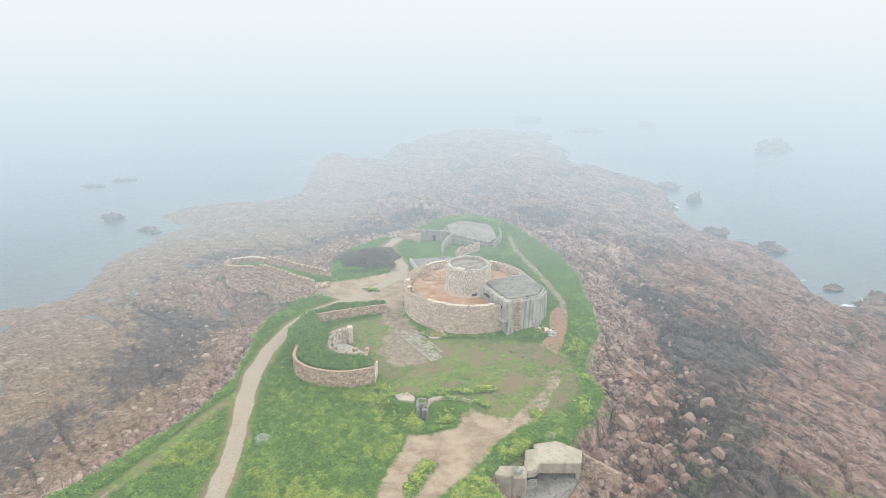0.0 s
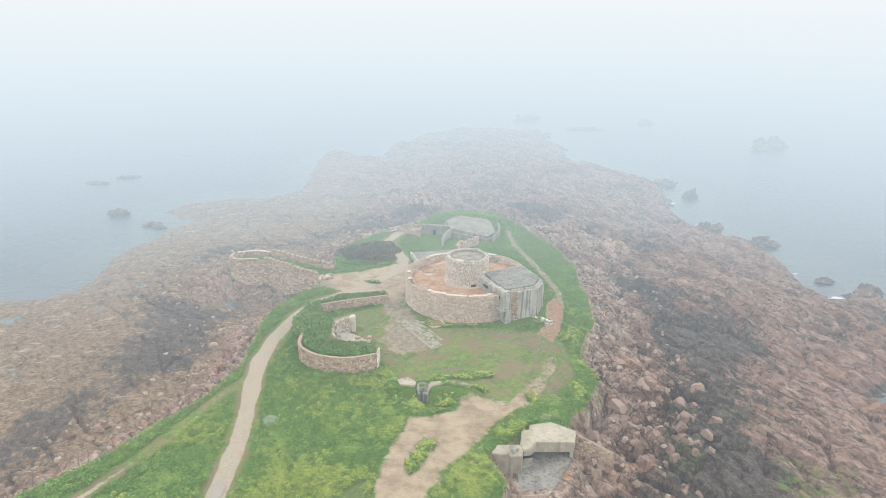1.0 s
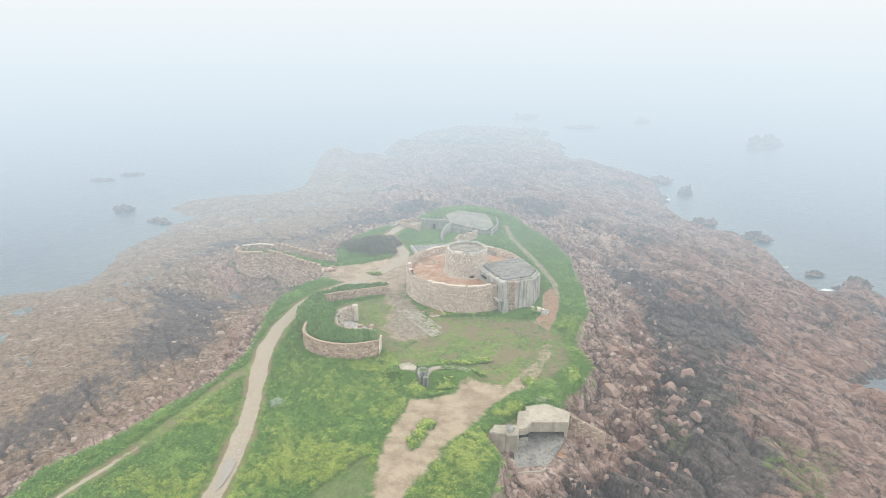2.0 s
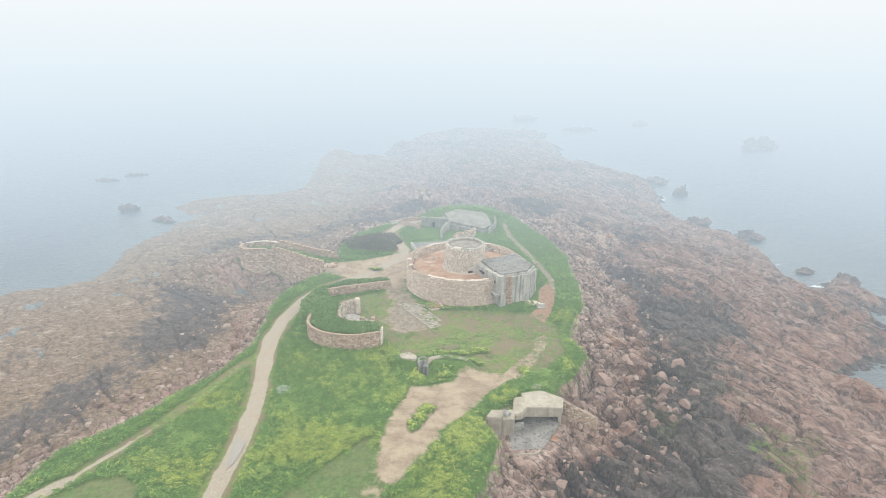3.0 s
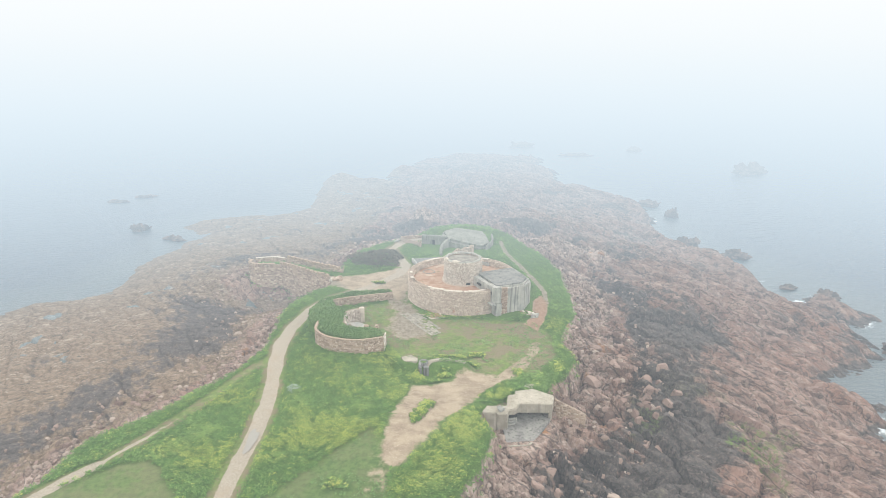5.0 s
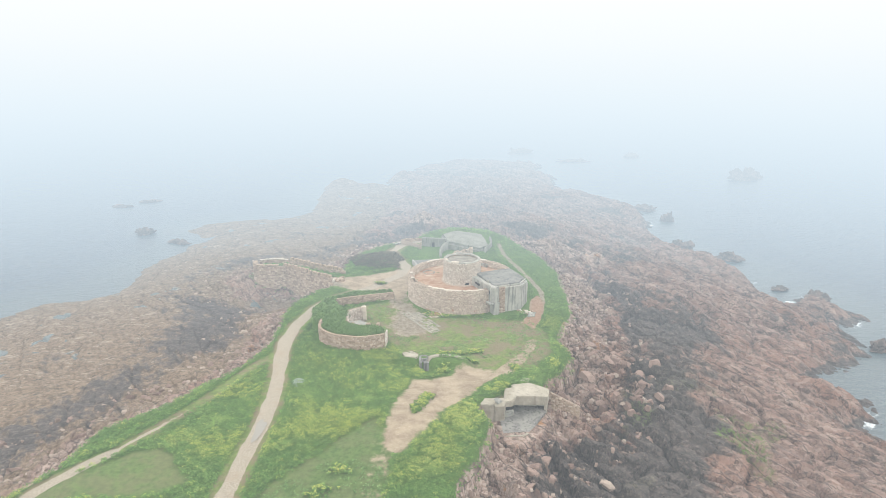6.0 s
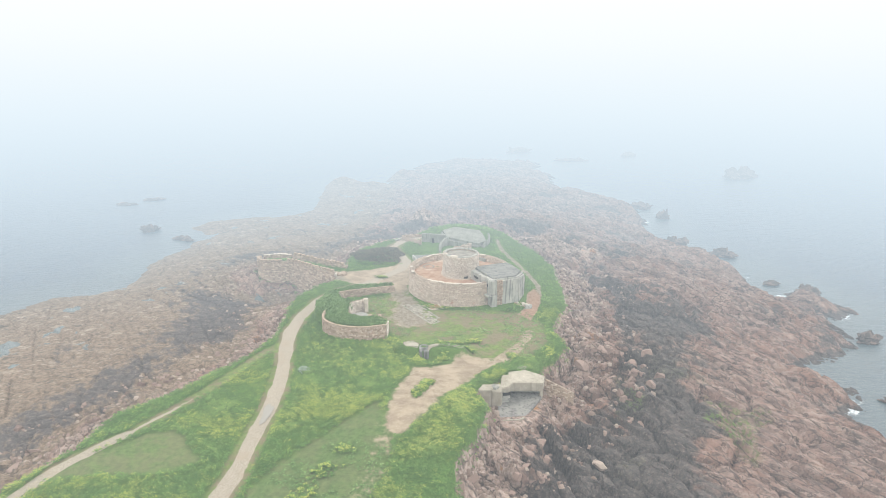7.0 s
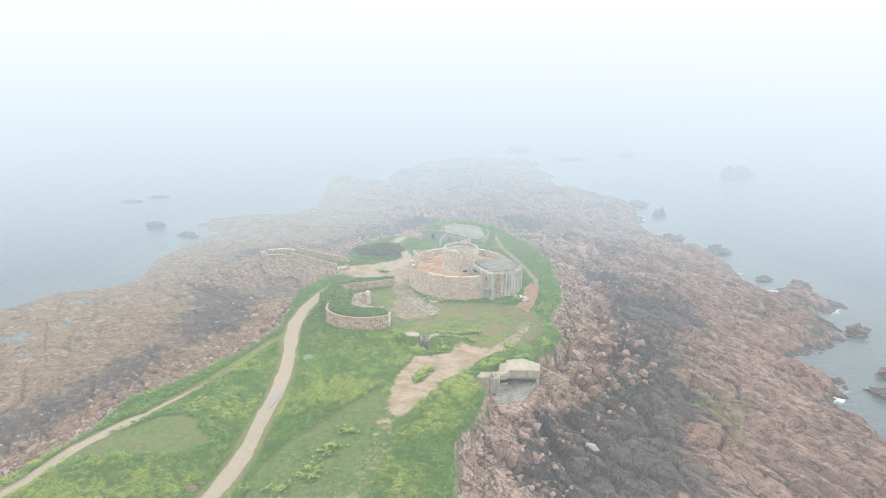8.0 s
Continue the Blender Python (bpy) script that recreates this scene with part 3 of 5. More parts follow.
def part(name, data, material, parent, label="", kind="", smooth=False):
    """A bmesh or mesh, given in world places, as one mesh object under a thing or a part."""
    if isinstance(data, bmesh.types.BMesh):
        me = bpy.data.meshes.new(name)
        data.to_mesh(me)
        data.free()
    else:
        me = data
    base = Vector((0, 0, 0))
    up = parent
    while up is not None:
        base += up.location
        up = up.parent
    me.transform(Matrix.Translation(-base))
    me.materials.append(material)
    if smooth:
        me.polygons.foreach_set("use_smooth", [True] * len(me.polygons))
    ob = new(name, me)
    ob.parent = parent
    return tagged(ob, label, kind=kind)


def from_arrays(name, verts, faces):
    """Many quads at once: verts (n, 3), faces (m, 4)."""
    me = bpy.data.meshes.new(name)
    me.vertices.add(len(verts))
    me.vertices.foreach_set("co", np.asarray(verts, np.float32).ravel())
    faces = np.asarray(faces, np.int32)
    me.loops.add(faces.size)
    me.polygons.add(len(faces))
    me.loops.foreach_set("vertex_index", faces.ravel())
    me.polygons.foreach_set("loop_start", np.arange(0, faces.size, 4, dtype=np.int32))
    me.update()
    return me


BOX_FACES = np.array([(0, 3, 2, 1), (4, 5, 6, 7), (0, 1, 5, 4), (1, 2, 6, 5), (2, 3, 7, 6), (3, 0, 4, 7)])


def box(x0, x1, y0, y1, z0, z1, m=None, bevel=0.0, bm=None):
    bm = bm or bmesh.new()
    m = m or Matrix()
    vs = [bm.verts.new(m @ Vector(p)) for p in ((x0, y0, z0), (x1, y0, z0), (x1, y1, z0), (x0, y1, z0), (x0, y0, z1), (x1, y0, z1), (x1, y1, z1), (x0, y1, z1))]
    fs = [bm.faces.new([vs[i] for i in f]) for f in BOX_FACES]
    if bevel:
        bmesh.ops.bevel(bm, geom=list({e for f in fs for e in f.edges}), offset=bevel, segments=2, affect="EDGES")
    return bm


def prism(outline, z0, z1, bevel=0.0):
    """An upright block on a plan outline; z0 and z1 are numbers or one number for each corner."""
    bm = bmesh.new()
    n = len(outline)
    lo = z0 if isinstance(z0, (list, tuple)) else [z0] * n
    hi = z1 if isinstance(z1, (list, tuple)) else [z1] * n
    a = [bm.verts.new((x, y, z)) for (x, y), z in zip(outline, lo)]
    b = [bm.verts.new((x, y, z)) for (x, y), z in zip(outline, hi)]
    bm.faces.new(a[::-1]), bm.faces.new(b)
    for i in range(n):
        bm.faces.new((a[i], a[(i + 1) % n], b[(i + 1) % n], b[i]))
    bmesh.ops.recalc_face_normals(bm, faces=bm.faces)
    if bevel:
        bmesh.ops.bevel(bm, geom=list(bm.edges), offset=bevel, segments=2, affect="EDGES")
    return bm


def smooth_line(points, step=0.5, closed=False):
    """Evenly spaced points and outward (right-hand) normals along a rounded line."""
    pts = [Vector(p).to_2d() for p in points]
    n = len(pts)
    fine = []
    for i in range(n if closed else n - 1):
        p0, p1, p2, p3 = (pts[(i + k) % n] if closed else pts[min(max(i + k, 0), n - 1)] for k in (-1, 0, 1, 2))
        for t in np.linspace(0, 1, 12, endpoint=False):
            fine.append(0.5 * (2 * p1 + (p2 - p0) * t + (2 * p0 - 5 * p1 + 4 * p2 - p3) * t * t + (3 * p1 - p0 - 3 * p2 + p3) * t ** 3))
    fine.append(pts[0] if closed else pts[-1])
    fine = np.array([tuple(p) for p in fine])
    run = np.r_[0, np.cumsum(np.hypot(*np.diff(fine, axis=0).T))]
    s = np.linspace(0, run[-1], max(2, int(run[-1] / step) + 1))
    return s, np.stack([np.interp(s, run, fine[:, 0]), np.interp(s, run, fine[:, 1])], -1)


def masonry(name, points, low, high, course=0.42, length=0.75, depth=0.22, proud=0.05, seed=1, closed=False, batter=0.0):
    """A facing of single stones in courses on the right-hand side of a line; low and high are functions of the plan place and the run."""
    rnd = random.Random(seed)
    s, p = smooth_line(points, 0.25, closed)
    d = np.gradient(p, axis=0)
    d /= np.hypot(*d.T)[:, None] + 1e-9
    nrm = np.stack([d[:, 1], -d[:, 0]], -1)
    lows = np.array([low(x, y, r) for (x, y), r in zip(p, s)])
    highs = np.array([high(x, y, r) for (x, y), r in zip(p, s)])

    def at(r, out):
        x, y = np.interp(r, s, p[:, 0]), np.interp(r, s, p[:, 1])
        return x + out * np.interp(r, s, nrm[:, 0]), y + out * np.interp(r, s, nrm[:, 1])

    verts, faces = [], []
    z = lows.min()
    while z < highs.max() - 0.05:
        h = course * rnd.uniform(0.8, 1.2)
        r = rnd.uniform(-length, 0)
        while r < s[-1]:
            w = length * rnd.uniform(0.55, 1.6)
            r0, r1 = max(r + 0.03, 0), min(r + w - 0.03, s[-1])
            r += w
            mid = 0.5 * (r0 + r1)
            lo, hi = np.interp(mid, s, lows), np.interp(mid, s, highs)
            z0, z1 = max(z + 0.03, lo - 0.3), min(z + h - 0.03, hi)
            if r1 - r0 < 0.1 or z1 - z0 < 0.08:
                continue
            out = proud * rnd.random() + batter * (highs.max() - 0.5 * (z0 + z1))
            k = len(verts)
            for zz, inset in ((z0, 0.0), (z1, 0.0)):
                for rr, oo in ((r0, out - depth), (r0 + 0.02, out), (r1 - 0.02, out), (r1, out - depth)):
                    verts.append((*at(rr, oo), zz + rnd.uniform(-0.015, 0.015)))
            faces += [(k + 1, k + 2, k + 6, k + 5), (k, k + 1, k + 5, k + 4), (k + 2, k + 3, k + 7, k + 6), (k + 4, k + 5, k + 6, k + 7)]
        z += h
    return from_arrays(name, verts, faces)


def core(name, points, low, high, thick, closed=False, batter=0.0):
    """The body of a wall behind its facing: its right-hand face lies on the line."""
    s, p = smooth_line(points, 0.5, closed)
    d = np.gradient(p, axis=0)
    d /= np.hypot(*d.T)[:, None] + 1e-9
    nrm = np.stack([d[:, 1], -d[:, 0]], -1)
    verts, faces = [], []
    for (x, y), (nx, ny), r in zip(p, nrm, s):
        lo, hi = low(x, y, r), high(x, y, r)
        verts += [(x + nx * batter * (hi - lo), y + ny * batter * (hi - lo), lo), (x, y, hi), (x - nx * thick, y - ny * thick, hi), (x - nx * thick, y - ny * thick, lo)]
    for i in range(len(p) - 1):
        k = 4 * i
        faces += [(k + a, k + 4 + a, k + 4 + b, k + b) for a, b in ((0, 1), (1, 2), (2, 3))]
    k = 4 * (len(p) - 1)
    faces += [(0, 1, 2, 3), (k + 3, k + 2, k + 1, k)]
    return from_arrays(name, verts, faces)


def blocks_along(parent, name, points, top, size, gap, material, inset, seed, skip=lambda r: False, closed=False, tall=0.3):
    """Separate stones set along the top of a wall."""
    rnd = random.Random(seed)
    s, p = smooth_line(points, 0.25, closed)
    r = gap
    while r + size < s[-1]:
        w = size * rnd.uniform(0.8, 1.2)
        mid = r + w / 2
        x, y = np.interp(mid, s, p[:, 0]), np.interp(mid, s, p[:, 1])
        x2, y2 = np.interp(mid + 0.2, s, p[:, 0]), np.interp(mid + 0.2, s, p[:, 1])
        if not skip(mid):
            m = Matrix.Translation((x, y, top(x, y, mid))) @ Matrix.Rotation(math.atan2(y2 - y, x2 - x) + rnd.uniform(-0.04, 0.04), 4, "Z")
            part(name, box(-w / 2, w / 2, -0.08, inset, -0.03, tall * rnd.uniform(0.8, 1.15), m, 0.05), material, parent)
        r += w + gap


def circle(cx, cy, r, n=48):
    return [(cx + r * math.cos(2 * math.pi * i / n), cy + r * math.sin(2 * math.pi * i / n)) for i in range(n)][::-1]


def arc(cx, cy, r, a0, a1, n=24):
    return [(cx + r * math.cos(radians(a)), cy + r * math.sin(radians(a))) for a in np.linspace(a0, a1, n)]


def annulus(cx, cy, r0, r1, z, n=64, seed=0, rough=0.0):
    """A round floor with a slightly uneven surface."""
    bm = bmesh.new()
    rnd = random.Random(seed)
    rings = []
    for k in range(7):
        r = r0 + (r1 - r0) * k / 6
        rings.append([bm.verts.new((cx + r * math.cos(2 * math.pi * i / n), cy + r * math.sin(2 * math.pi * i / n), z + rnd.uniform(-rough, rough))) for i in range(n)])
    for a, b in zip(rings, rings[1:]):
        for i in range(n):
            bm.faces.new((a[i], b[i], b[(i + 1) % n], a[(i + 1) % n]))
    return bm


# ---- the round fort ----
# angle 270 looks along -y; the line runs so that its right-hand side faces outwards
def rampart():
    base = 11.3
    fort = thing("round_rampart", (CX, CY, base), "round granite rampart with broken limewashed coping round a tower", "rampart")
    ring = arc(CX, CY, 14.4, -90, 270, 96)
    worn = lambda x, y: 18.1 + 0.12 * math.sin(3 * x) * math.cos(2.3 * y) - 0.9 * math.exp(-((x + 8.6) / 1.2) ** 2 - ((y - 134.5) / 1.5) ** 2)
    low, high = lambda x, y, r: base, lambda x, y, r: worn(x, y)
    part("core", core("core", ring, low, lambda x, y, r: worn(x, y) - 0.05, 1.3), MORTAR, fort)
    part("outer_facing", masonry("outer_facing", ring, low, high, 0.32, 0.62, 0.25, 0.07, 3, batter=0.02), RAMPART_STONE, fort, "weathered pink granite rubble facing", "stuff")
    inner = arc(CX, CY, 13.1, 270, -90, 96)
    part("inner_facing", masonry("inner_facing", inner, lambda x, y, r: 16.3, lambda x, y, r: worn(x, y) - 0.02, 0.4, 0.9, 0.2, 0.05, 4), RAMPART_STONE, fort, kind="stuff")
    kept = lambda r: not ((78 < r < 90.6) or (0 < r < 5.5) or (36 < r < 44) or (49 < r < 51.5) or (52 < r < 55) or (64 < r < 70 and int(r) % 2))
    ring_in = arc(CX, CY, 13.95, -90, 270, 96)
    blocks_along(fort, "coping_stone", ring_in, lambda x, y, r: worn(x, y), 1.15, 0.04, COPING, 0.75, 7, kept, tall=0.11)
    part("yard_floor", annulus(CX, CY, 4.9, 13.2, 16.5, 72, 5, 0.06), Mat_floor, fort, "bare reddish earth floor", smooth=True)
    part("foundation_ring", core("foundation_ring", arc(-4.0, 145.2, 1.7, -90, 270, 32), lambda x, y, r: 16.3, lambda x, y, r: 16.6, 0.3), Mat_roof, fort, "low round stone footing")
    for x, y, a, w in ((-6.6, 146.9, 30, 0.9), (-4.2, 149.9, 55, 1.3), (-7.6, 143.4, 10, 0.7)):
        part("stone_block", box(-w / 2, w / 2, -0.35, 0.35, 16.3 - 16.3, 0.9, pose(x, y, 16.4, 0, 0, a), 0.06), RAMPART_STONE, fort)
    part("pit_wall", box(-1.1, 1.1, -0.7, 0.7, 0, 1.0, pose(12.0, 151.3, 16.4, 0, 0, -40), 0.05), CONCRETE, fort)
    part("pit_mouth", box(-0.7, 0.7, -0.35, 0.35, 0.98, 1.03, pose(12.0, 151.3, 16.4, 0, 0, -40)), SHADE, fort)
    return fort


def floor_material():
    m = Mat("red_earth_floor")
    c = m.mix(m.band(m.noise(2.5, 5), 0.35, 0.65), (0.30, 0.17, 0.105), (0.40, 0.27, 0.19))
    c = m.mix(m.band(m.noise(4.5, 3), 0.56, 0.68), c, (0.46, 0.37, 0.29))
    c = m.mix(m.band(m.noise(1.6, 4), 0.62, 0.72), c, (0.12, 0.15, 0.05))
    m.bump(m.noise(0.4, 5), 0.08)
    return m.done(c, 0.95, 0.2)


def roof_material():
    m = Mat("tower_roof_concrete")
    c = m.mix(m.band(m.noise(1.4, 5), 0.35, 0.65), (0.19, 0.185, 0.165), (0.33, 0.31, 0.27))
    c = m.mix(m.band(m.noise(0.7, 5), 0.55, 0.7), c, (0.11, 0.10, 0.085))
    m.bump(m.noise(0.3, 5), 0.06)
    return m.done(c, 0.95, 0.2)


Mat_floor, Mat_roof = floor_material(), roof_material()


def tower():
    cx, cy = CX + 0.1, CY - 0.6
    keep = thing("stone_tower", (cx, cy, 16.4), "squat round granite tower with a sunken concrete top", "tower")
    ring = arc(cx, cy, 4.95, -90, 270, 64)
    part("core", core("core", ring, lambda x, y, r: 16.3, lambda x, y, r: 22.5, 0.75), MORTAR, keep)
    part("facing", masonry("facing", ring, lambda x, y, r: 16.35, lambda x, y, r: 22.55 + 0.08 * math.sin(2.1 * r), 0.31, 0.42, 0.25, 0.07, 9, batter=0.03), TOWER_STONE, keep,
         "pale squared granite blocks", "stuff")
    part("roof", annulus(cx, cy, 0.01, 4.3, 22.1, 40, 8, 0.06), Mat_roof, keep, "stained grey concrete roof", smooth=True)
    rim = part("rim", core("rim", arc(cx, cy, 4.75, -90, 270, 64), lambda x, y, r: 22.3, lambda x, y, r: 22.72 + 0.1 * math.sin(1.7 * r), 0.6), CONCRETE, keep, "worn concrete rim")
    for a0, a1, w in ((232, 256, 1.1), (188, 206, 0.7)):
        part("lime_patch", core("lime_patch", arc(cx, cy, 4.86, a0, a1, 10), lambda x, y, r: 22.25, lambda x, y, r: 22.84, w), COPING, rim, "patch of white lime plaster")
    a = radians(284)
    part("loophole", box(-0.55, 0.55, -0.06, 0.25, 0, 0.5, pose(cx + 5.14 * math.cos(a), cy + 5.14 * math.sin(a), 16.75, 0, 0, 14)), SHADE, keep, "dark loophole")
    part("plinth", core("plinth", arc(cx, cy, 5.55, -90, 270, 48), lambda x, y, r: 16.2, lambda x, y, r: 16.68, 0.7), RAMPART_STONE, keep)
    return keep


def bunker():
    m = pose(15.4, 134, 0, 0, 0, 23)
    b = thing("concrete_bunker", (15.4, 134, 11.2), "grey streaked concrete gun bunker built into the rampart", "bunker")

    def put(name, *dims, material=CONCRETE, bevel=0.12, label="", parent=None):
        return part(name, box(*dims, m, bevel), material, parent or b, label)

    flat = lambda outline: [tuple((m @ Vector((u, v, 0)))[:2]) for u, v in outline]
    body = part("body", prism(flat([(-4.6, -6.2), (2.7, -6.2), (6.7, -2.2), (6.5, 5.8), (-4.6, 5.8)]), 11.0, [19.2, 19.2, 18.5, 18.9, 19.2], 0.5), CONCRETE, b, "rain-streaked concrete body")
    part("roof_slab", prism(flat([(-5.0, -5.5), (2.2, -5.5), (5.3, -2.4), (5.3, 5.3), (-5.0, 5.3)]), 18.6, 19.42, 0.12), ROOF_CONCRETE, b, "flat dark concrete roof")
    flank = part("flank_wall", prism([tuple((m @ Vector((u, v, 0)))[:2]) for u, v in ((-5.8, -3.4), (-4.4, -3.4), (-4.4, 5.9), (-6.9, 6.2))], 12.5, 18.9, 0.12), CONCRETE, b)
    corner = put("corner_tower", -6.1, -4.1, -6.9, -3.0, 15.2, 19.3, bevel=0.2)
    put("ledge", -6.9, -4.0, -7.1, -2.6, 14.9, 15.22, bevel=0.05)
    put("buttress", -5.7, -4.9, -7.15, -3.8, 11.0, 14.95, bevel=0.08)
    put("buttress", -4.85, -4.1, -7.15, -3.8, 11.0, 14.95, bevel=0.08)
    a, c = m @ Vector((-4.1, -6.4, 0)), m @ Vector((-2.2, -6.4, 0))
    part("stone_infill", masonry("stone_infill", [a[:2], c[:2]], lambda x, y, r: 11.2, lambda x, y, r: 18.9, 0.3, 0.45, 0.5, 0.16, 12), WALL_STONE, b, "rough rubble stone infill", "stuff")
    part("infill_core", box(-4.12, -2.2, -6.32, -5.0, 11.0, 18.85, m), MORTAR, b)
    for z, v0, v1 in ((17.6, 0.2, 2.2), (17.3, -2.9, -2.3)):
        part("slit", box(-5.95 - 0.115 * (v1 + 3.4), -5.3, v0, v1, z, z + 0.45, m), SHADE, flank, "dark observation slit")
    part("slit", box(-6.13, -6.0, -5.4, -4.6, 17.2, 17.9, m), SHADE, corner, "dark observation slit")
    part("roof_post", box(-5.5, -5.2, -2.9, -2.6, 19.2, 20.1, m, 0.04), CONCRETE, b)
    part("rear_step", box(2.2, 5.4, 5.2, 7.6, 14.0, 18.6, m, 0.2), CONCRETE, b)
    # shallow fluted panels between the shutter joints, on the front and on the canted corner
    for k in range(5):
        u = -1.9 + 0.92 * k
        part("formwork_panel", box(u, u + 0.86, -6.2 - 0.035 * (k % 2 + 1), -6.1, 11.6, 18.5 - 0.12 * (k % 2), m, 0.03), CONCRETE, body)
    for k in range(5):
        q = m @ pose(2.95 + 0.76 * k, -5.95 + 0.76 * k, 0, 0, 0, 45)
        part("formwork_panel", box(0, 1.02, -0.03 - 0.03 * (k % 2), 0.2, 11.6, 18.1 - 0.1 * k, q, 0.03), CONCRETE, body)
    return b


def field_wall(name, points, low, high, thick, label, category="wall", material=WALL_STONE, course=0.34, length=0.55, seed=21, both_sides=False, base=None):
    mid = points[len(points) // 2]
    w = thing(name, (mid[0], mid[1], low(mid[0], mid[1], 0)), label, category)
    part("core", core("core", points, low, high, thick), MORTAR, w)
    part("facing", masonry("facing", points, low, lambda x, y, r: high(x, y, r) + 0.04, course, length, 0.2, 0.06, seed), material, w, kind="stuff")
    return w


# ---- the forework with its grassy bank ----
def forework():
    line = [(-28.7, 114), (-28.5, 109.6), (-26.3, 106.4), (-22.9, 104.5), (-18, 103.8), (-12.8, 105.5)]
    w = field_wall("bank_wall", line, lambda x, y, r: 11.8, lambda x, y, r: 15.35, 0.55, "curved granite wall holding a grassy bank", seed=22)
    blocks_along(w, "coping_stone", line, lambda x, y, r: 15.36, 0.8, 0.03, WALL_STONE, 0.5, 23, tall=0.16)
    end = [(-12.8, 105.5), (-12.5, 108.2)]
    part("end_facing", masonry("end_facing", end, lambda x, y, r: 11.8, lambda x, y, r: 15.3, 0.4, 0.6, 0.3, 0.04, 24), COPING, w, "pale dressed end stones", "stuff")
    line = [(-27.9, 130.2), (-22.4, 132.6), (-13.1, 135.6)]
    w = field_wall("court_wall", line, lambda x, y, r: 11.6, lambda x, y, r: 13.95, 0.5, "low granite wall below a grass bank", seed=25)
    blocks_along(w, "coping_stone", line, lambda x, y, r: 13.95, 0.9, 0.03, WALL_STONE, 0.45, 26, tall=0.12)
    sh = thing("ruined_shelter", (-21.5, 116, 12.6), "ruined pale stone shelter sunk in the grass bank", "ruin")
    line = [(-19.8, 121.0), (-22.0, 120.0), (-23.0, 117.0), (-21.8, 113.4)]
    part("curved_wall", core("curved_wall", line[::-1], lambda x, y, r: 12.0, lambda x, y, r: 14.9 + 0.05 * r, 0.9), MORTAR, sh)
    part("facing", masonry("facing", line[::-1], lambda x, y, r: 12.0, lambda x, y, r: 14.95 + 0.05 * r, 0.36, 0.6, 0.3, 0.08, 27), TOWER_STONE, sh, kind="stuff")
    part("pier", box(-0.5, 0.5, -0.6, 0.6, 0, 3.6, pose(-19.4, 120.9, 12.3, 0, 0, 20), 0.06), TOWER_STONE, sh, "pale stone pier")
    part("floor_slab", prism([(-23.4, 113.6), (-16, 112.5), (-15.2, 115.4), (-20.2, 119.6), (-23, 118.6)], 11.8, 12.75), CONCRETE, sh)
    rnd = random.Random(28)
    for k in range(26):
        x, y, s = rnd.uniform(-22.5, -14.2), rnd.uniform(112.3, 117.2), rnd.uniform(0.25, 0.6)
        part("rubble_stone", box(-s, s, -s * 0.7, s * 0.7, -0.1, s * rnd.uniform(0.6, 1.4), pose(x, y, max(12.7, height(x, y)), rnd.uniform(-12, 12), rnd.uniform(-12, 12), rnd.uniform(0, 180)), 0.08), WALL_STONE, sh)


# ---- the sea battery with its two notched walls ----
def battery():
    outer = [(-58.5, 165.5), (-58.6, 163), (-57.2, 161.2), (-54, 160.8), (-49.2, 161.2), (-46, 159.3), (-32.2, 149.8)]
    foot = lambda x, y, r: min(4.0 + 4.6 * float(ramp(-46, -32, np.array(x))), 9.0)
    w = field_wall("battery_wall", outer, foot, lambda x, y, r: 12.7 + 0.3 * math.sin(0.4 * r), 0.9, "tall granite sea wall with a notched parapet", seed=31, course=0.42, length=0.7)
    blocks_along(w, "merlon", outer[4:], lambda x, y, r: 12.8, 1.05, 0.5, WALL_STONE, 0.75, 32, tall=0.75)
    blocks_along(w, "coping_stone", outer[:5], lambda x, y, r: 12.75, 1.2, 0.05, WALL_STONE, 0.9, 33, tall=0.2)
    inner = [(-48.2, 166.6), (-29.4, 155.8)]
    w = field_wall("parapet_wall", inner, lambda x, y, r: 11.2, lambda x, y, r: 12.9, 0.8, "granite parapet wall with notched top", seed=34)
    blocks_along(w, "merlon", inner, lambda x, y, r: 12.95, 1.05, 0.5, WALL_STONE, 0.75, 35, tall=0.7)
    line = [(-57.5, 166.5), (-52.5, 168), (-48.5, 167)]
    w = field_wall("end_wall", line, lambda x, y, r: 9.5, lambda x, y, r: 12.6, 0.7, "low pale stone wall closing the battery", seed=36)
    blocks_along(w, "coping_stone", line, lambda x, y, r: 12.6, 1.2, 0.05, COPING, 0.7, 37, tall=0.2)
    rnd = random.Random(38)
    heap = thing("stone_heap", (-30, 151, 11.5), "heap of loose granite rubble at the wall end", "rubble")
    for k in range(22):
        x, y, s = -30.5 + rnd.gauss(0, 1.5), 150.5 + rnd.gauss(0, 0.9), rnd.uniform(0.25, 0.7)
        part("rubble_stone", box(-s, s, -s * 0.7, s * 0.7, -0.2, s, pose(x, y, height(x, y), rnd.uniform(-15, 15), rnd.uniform(-15, 15), rnd.uniform(0, 180)), 0.08), COPING if k % 5 == 0 else WALL_STONE, heap)


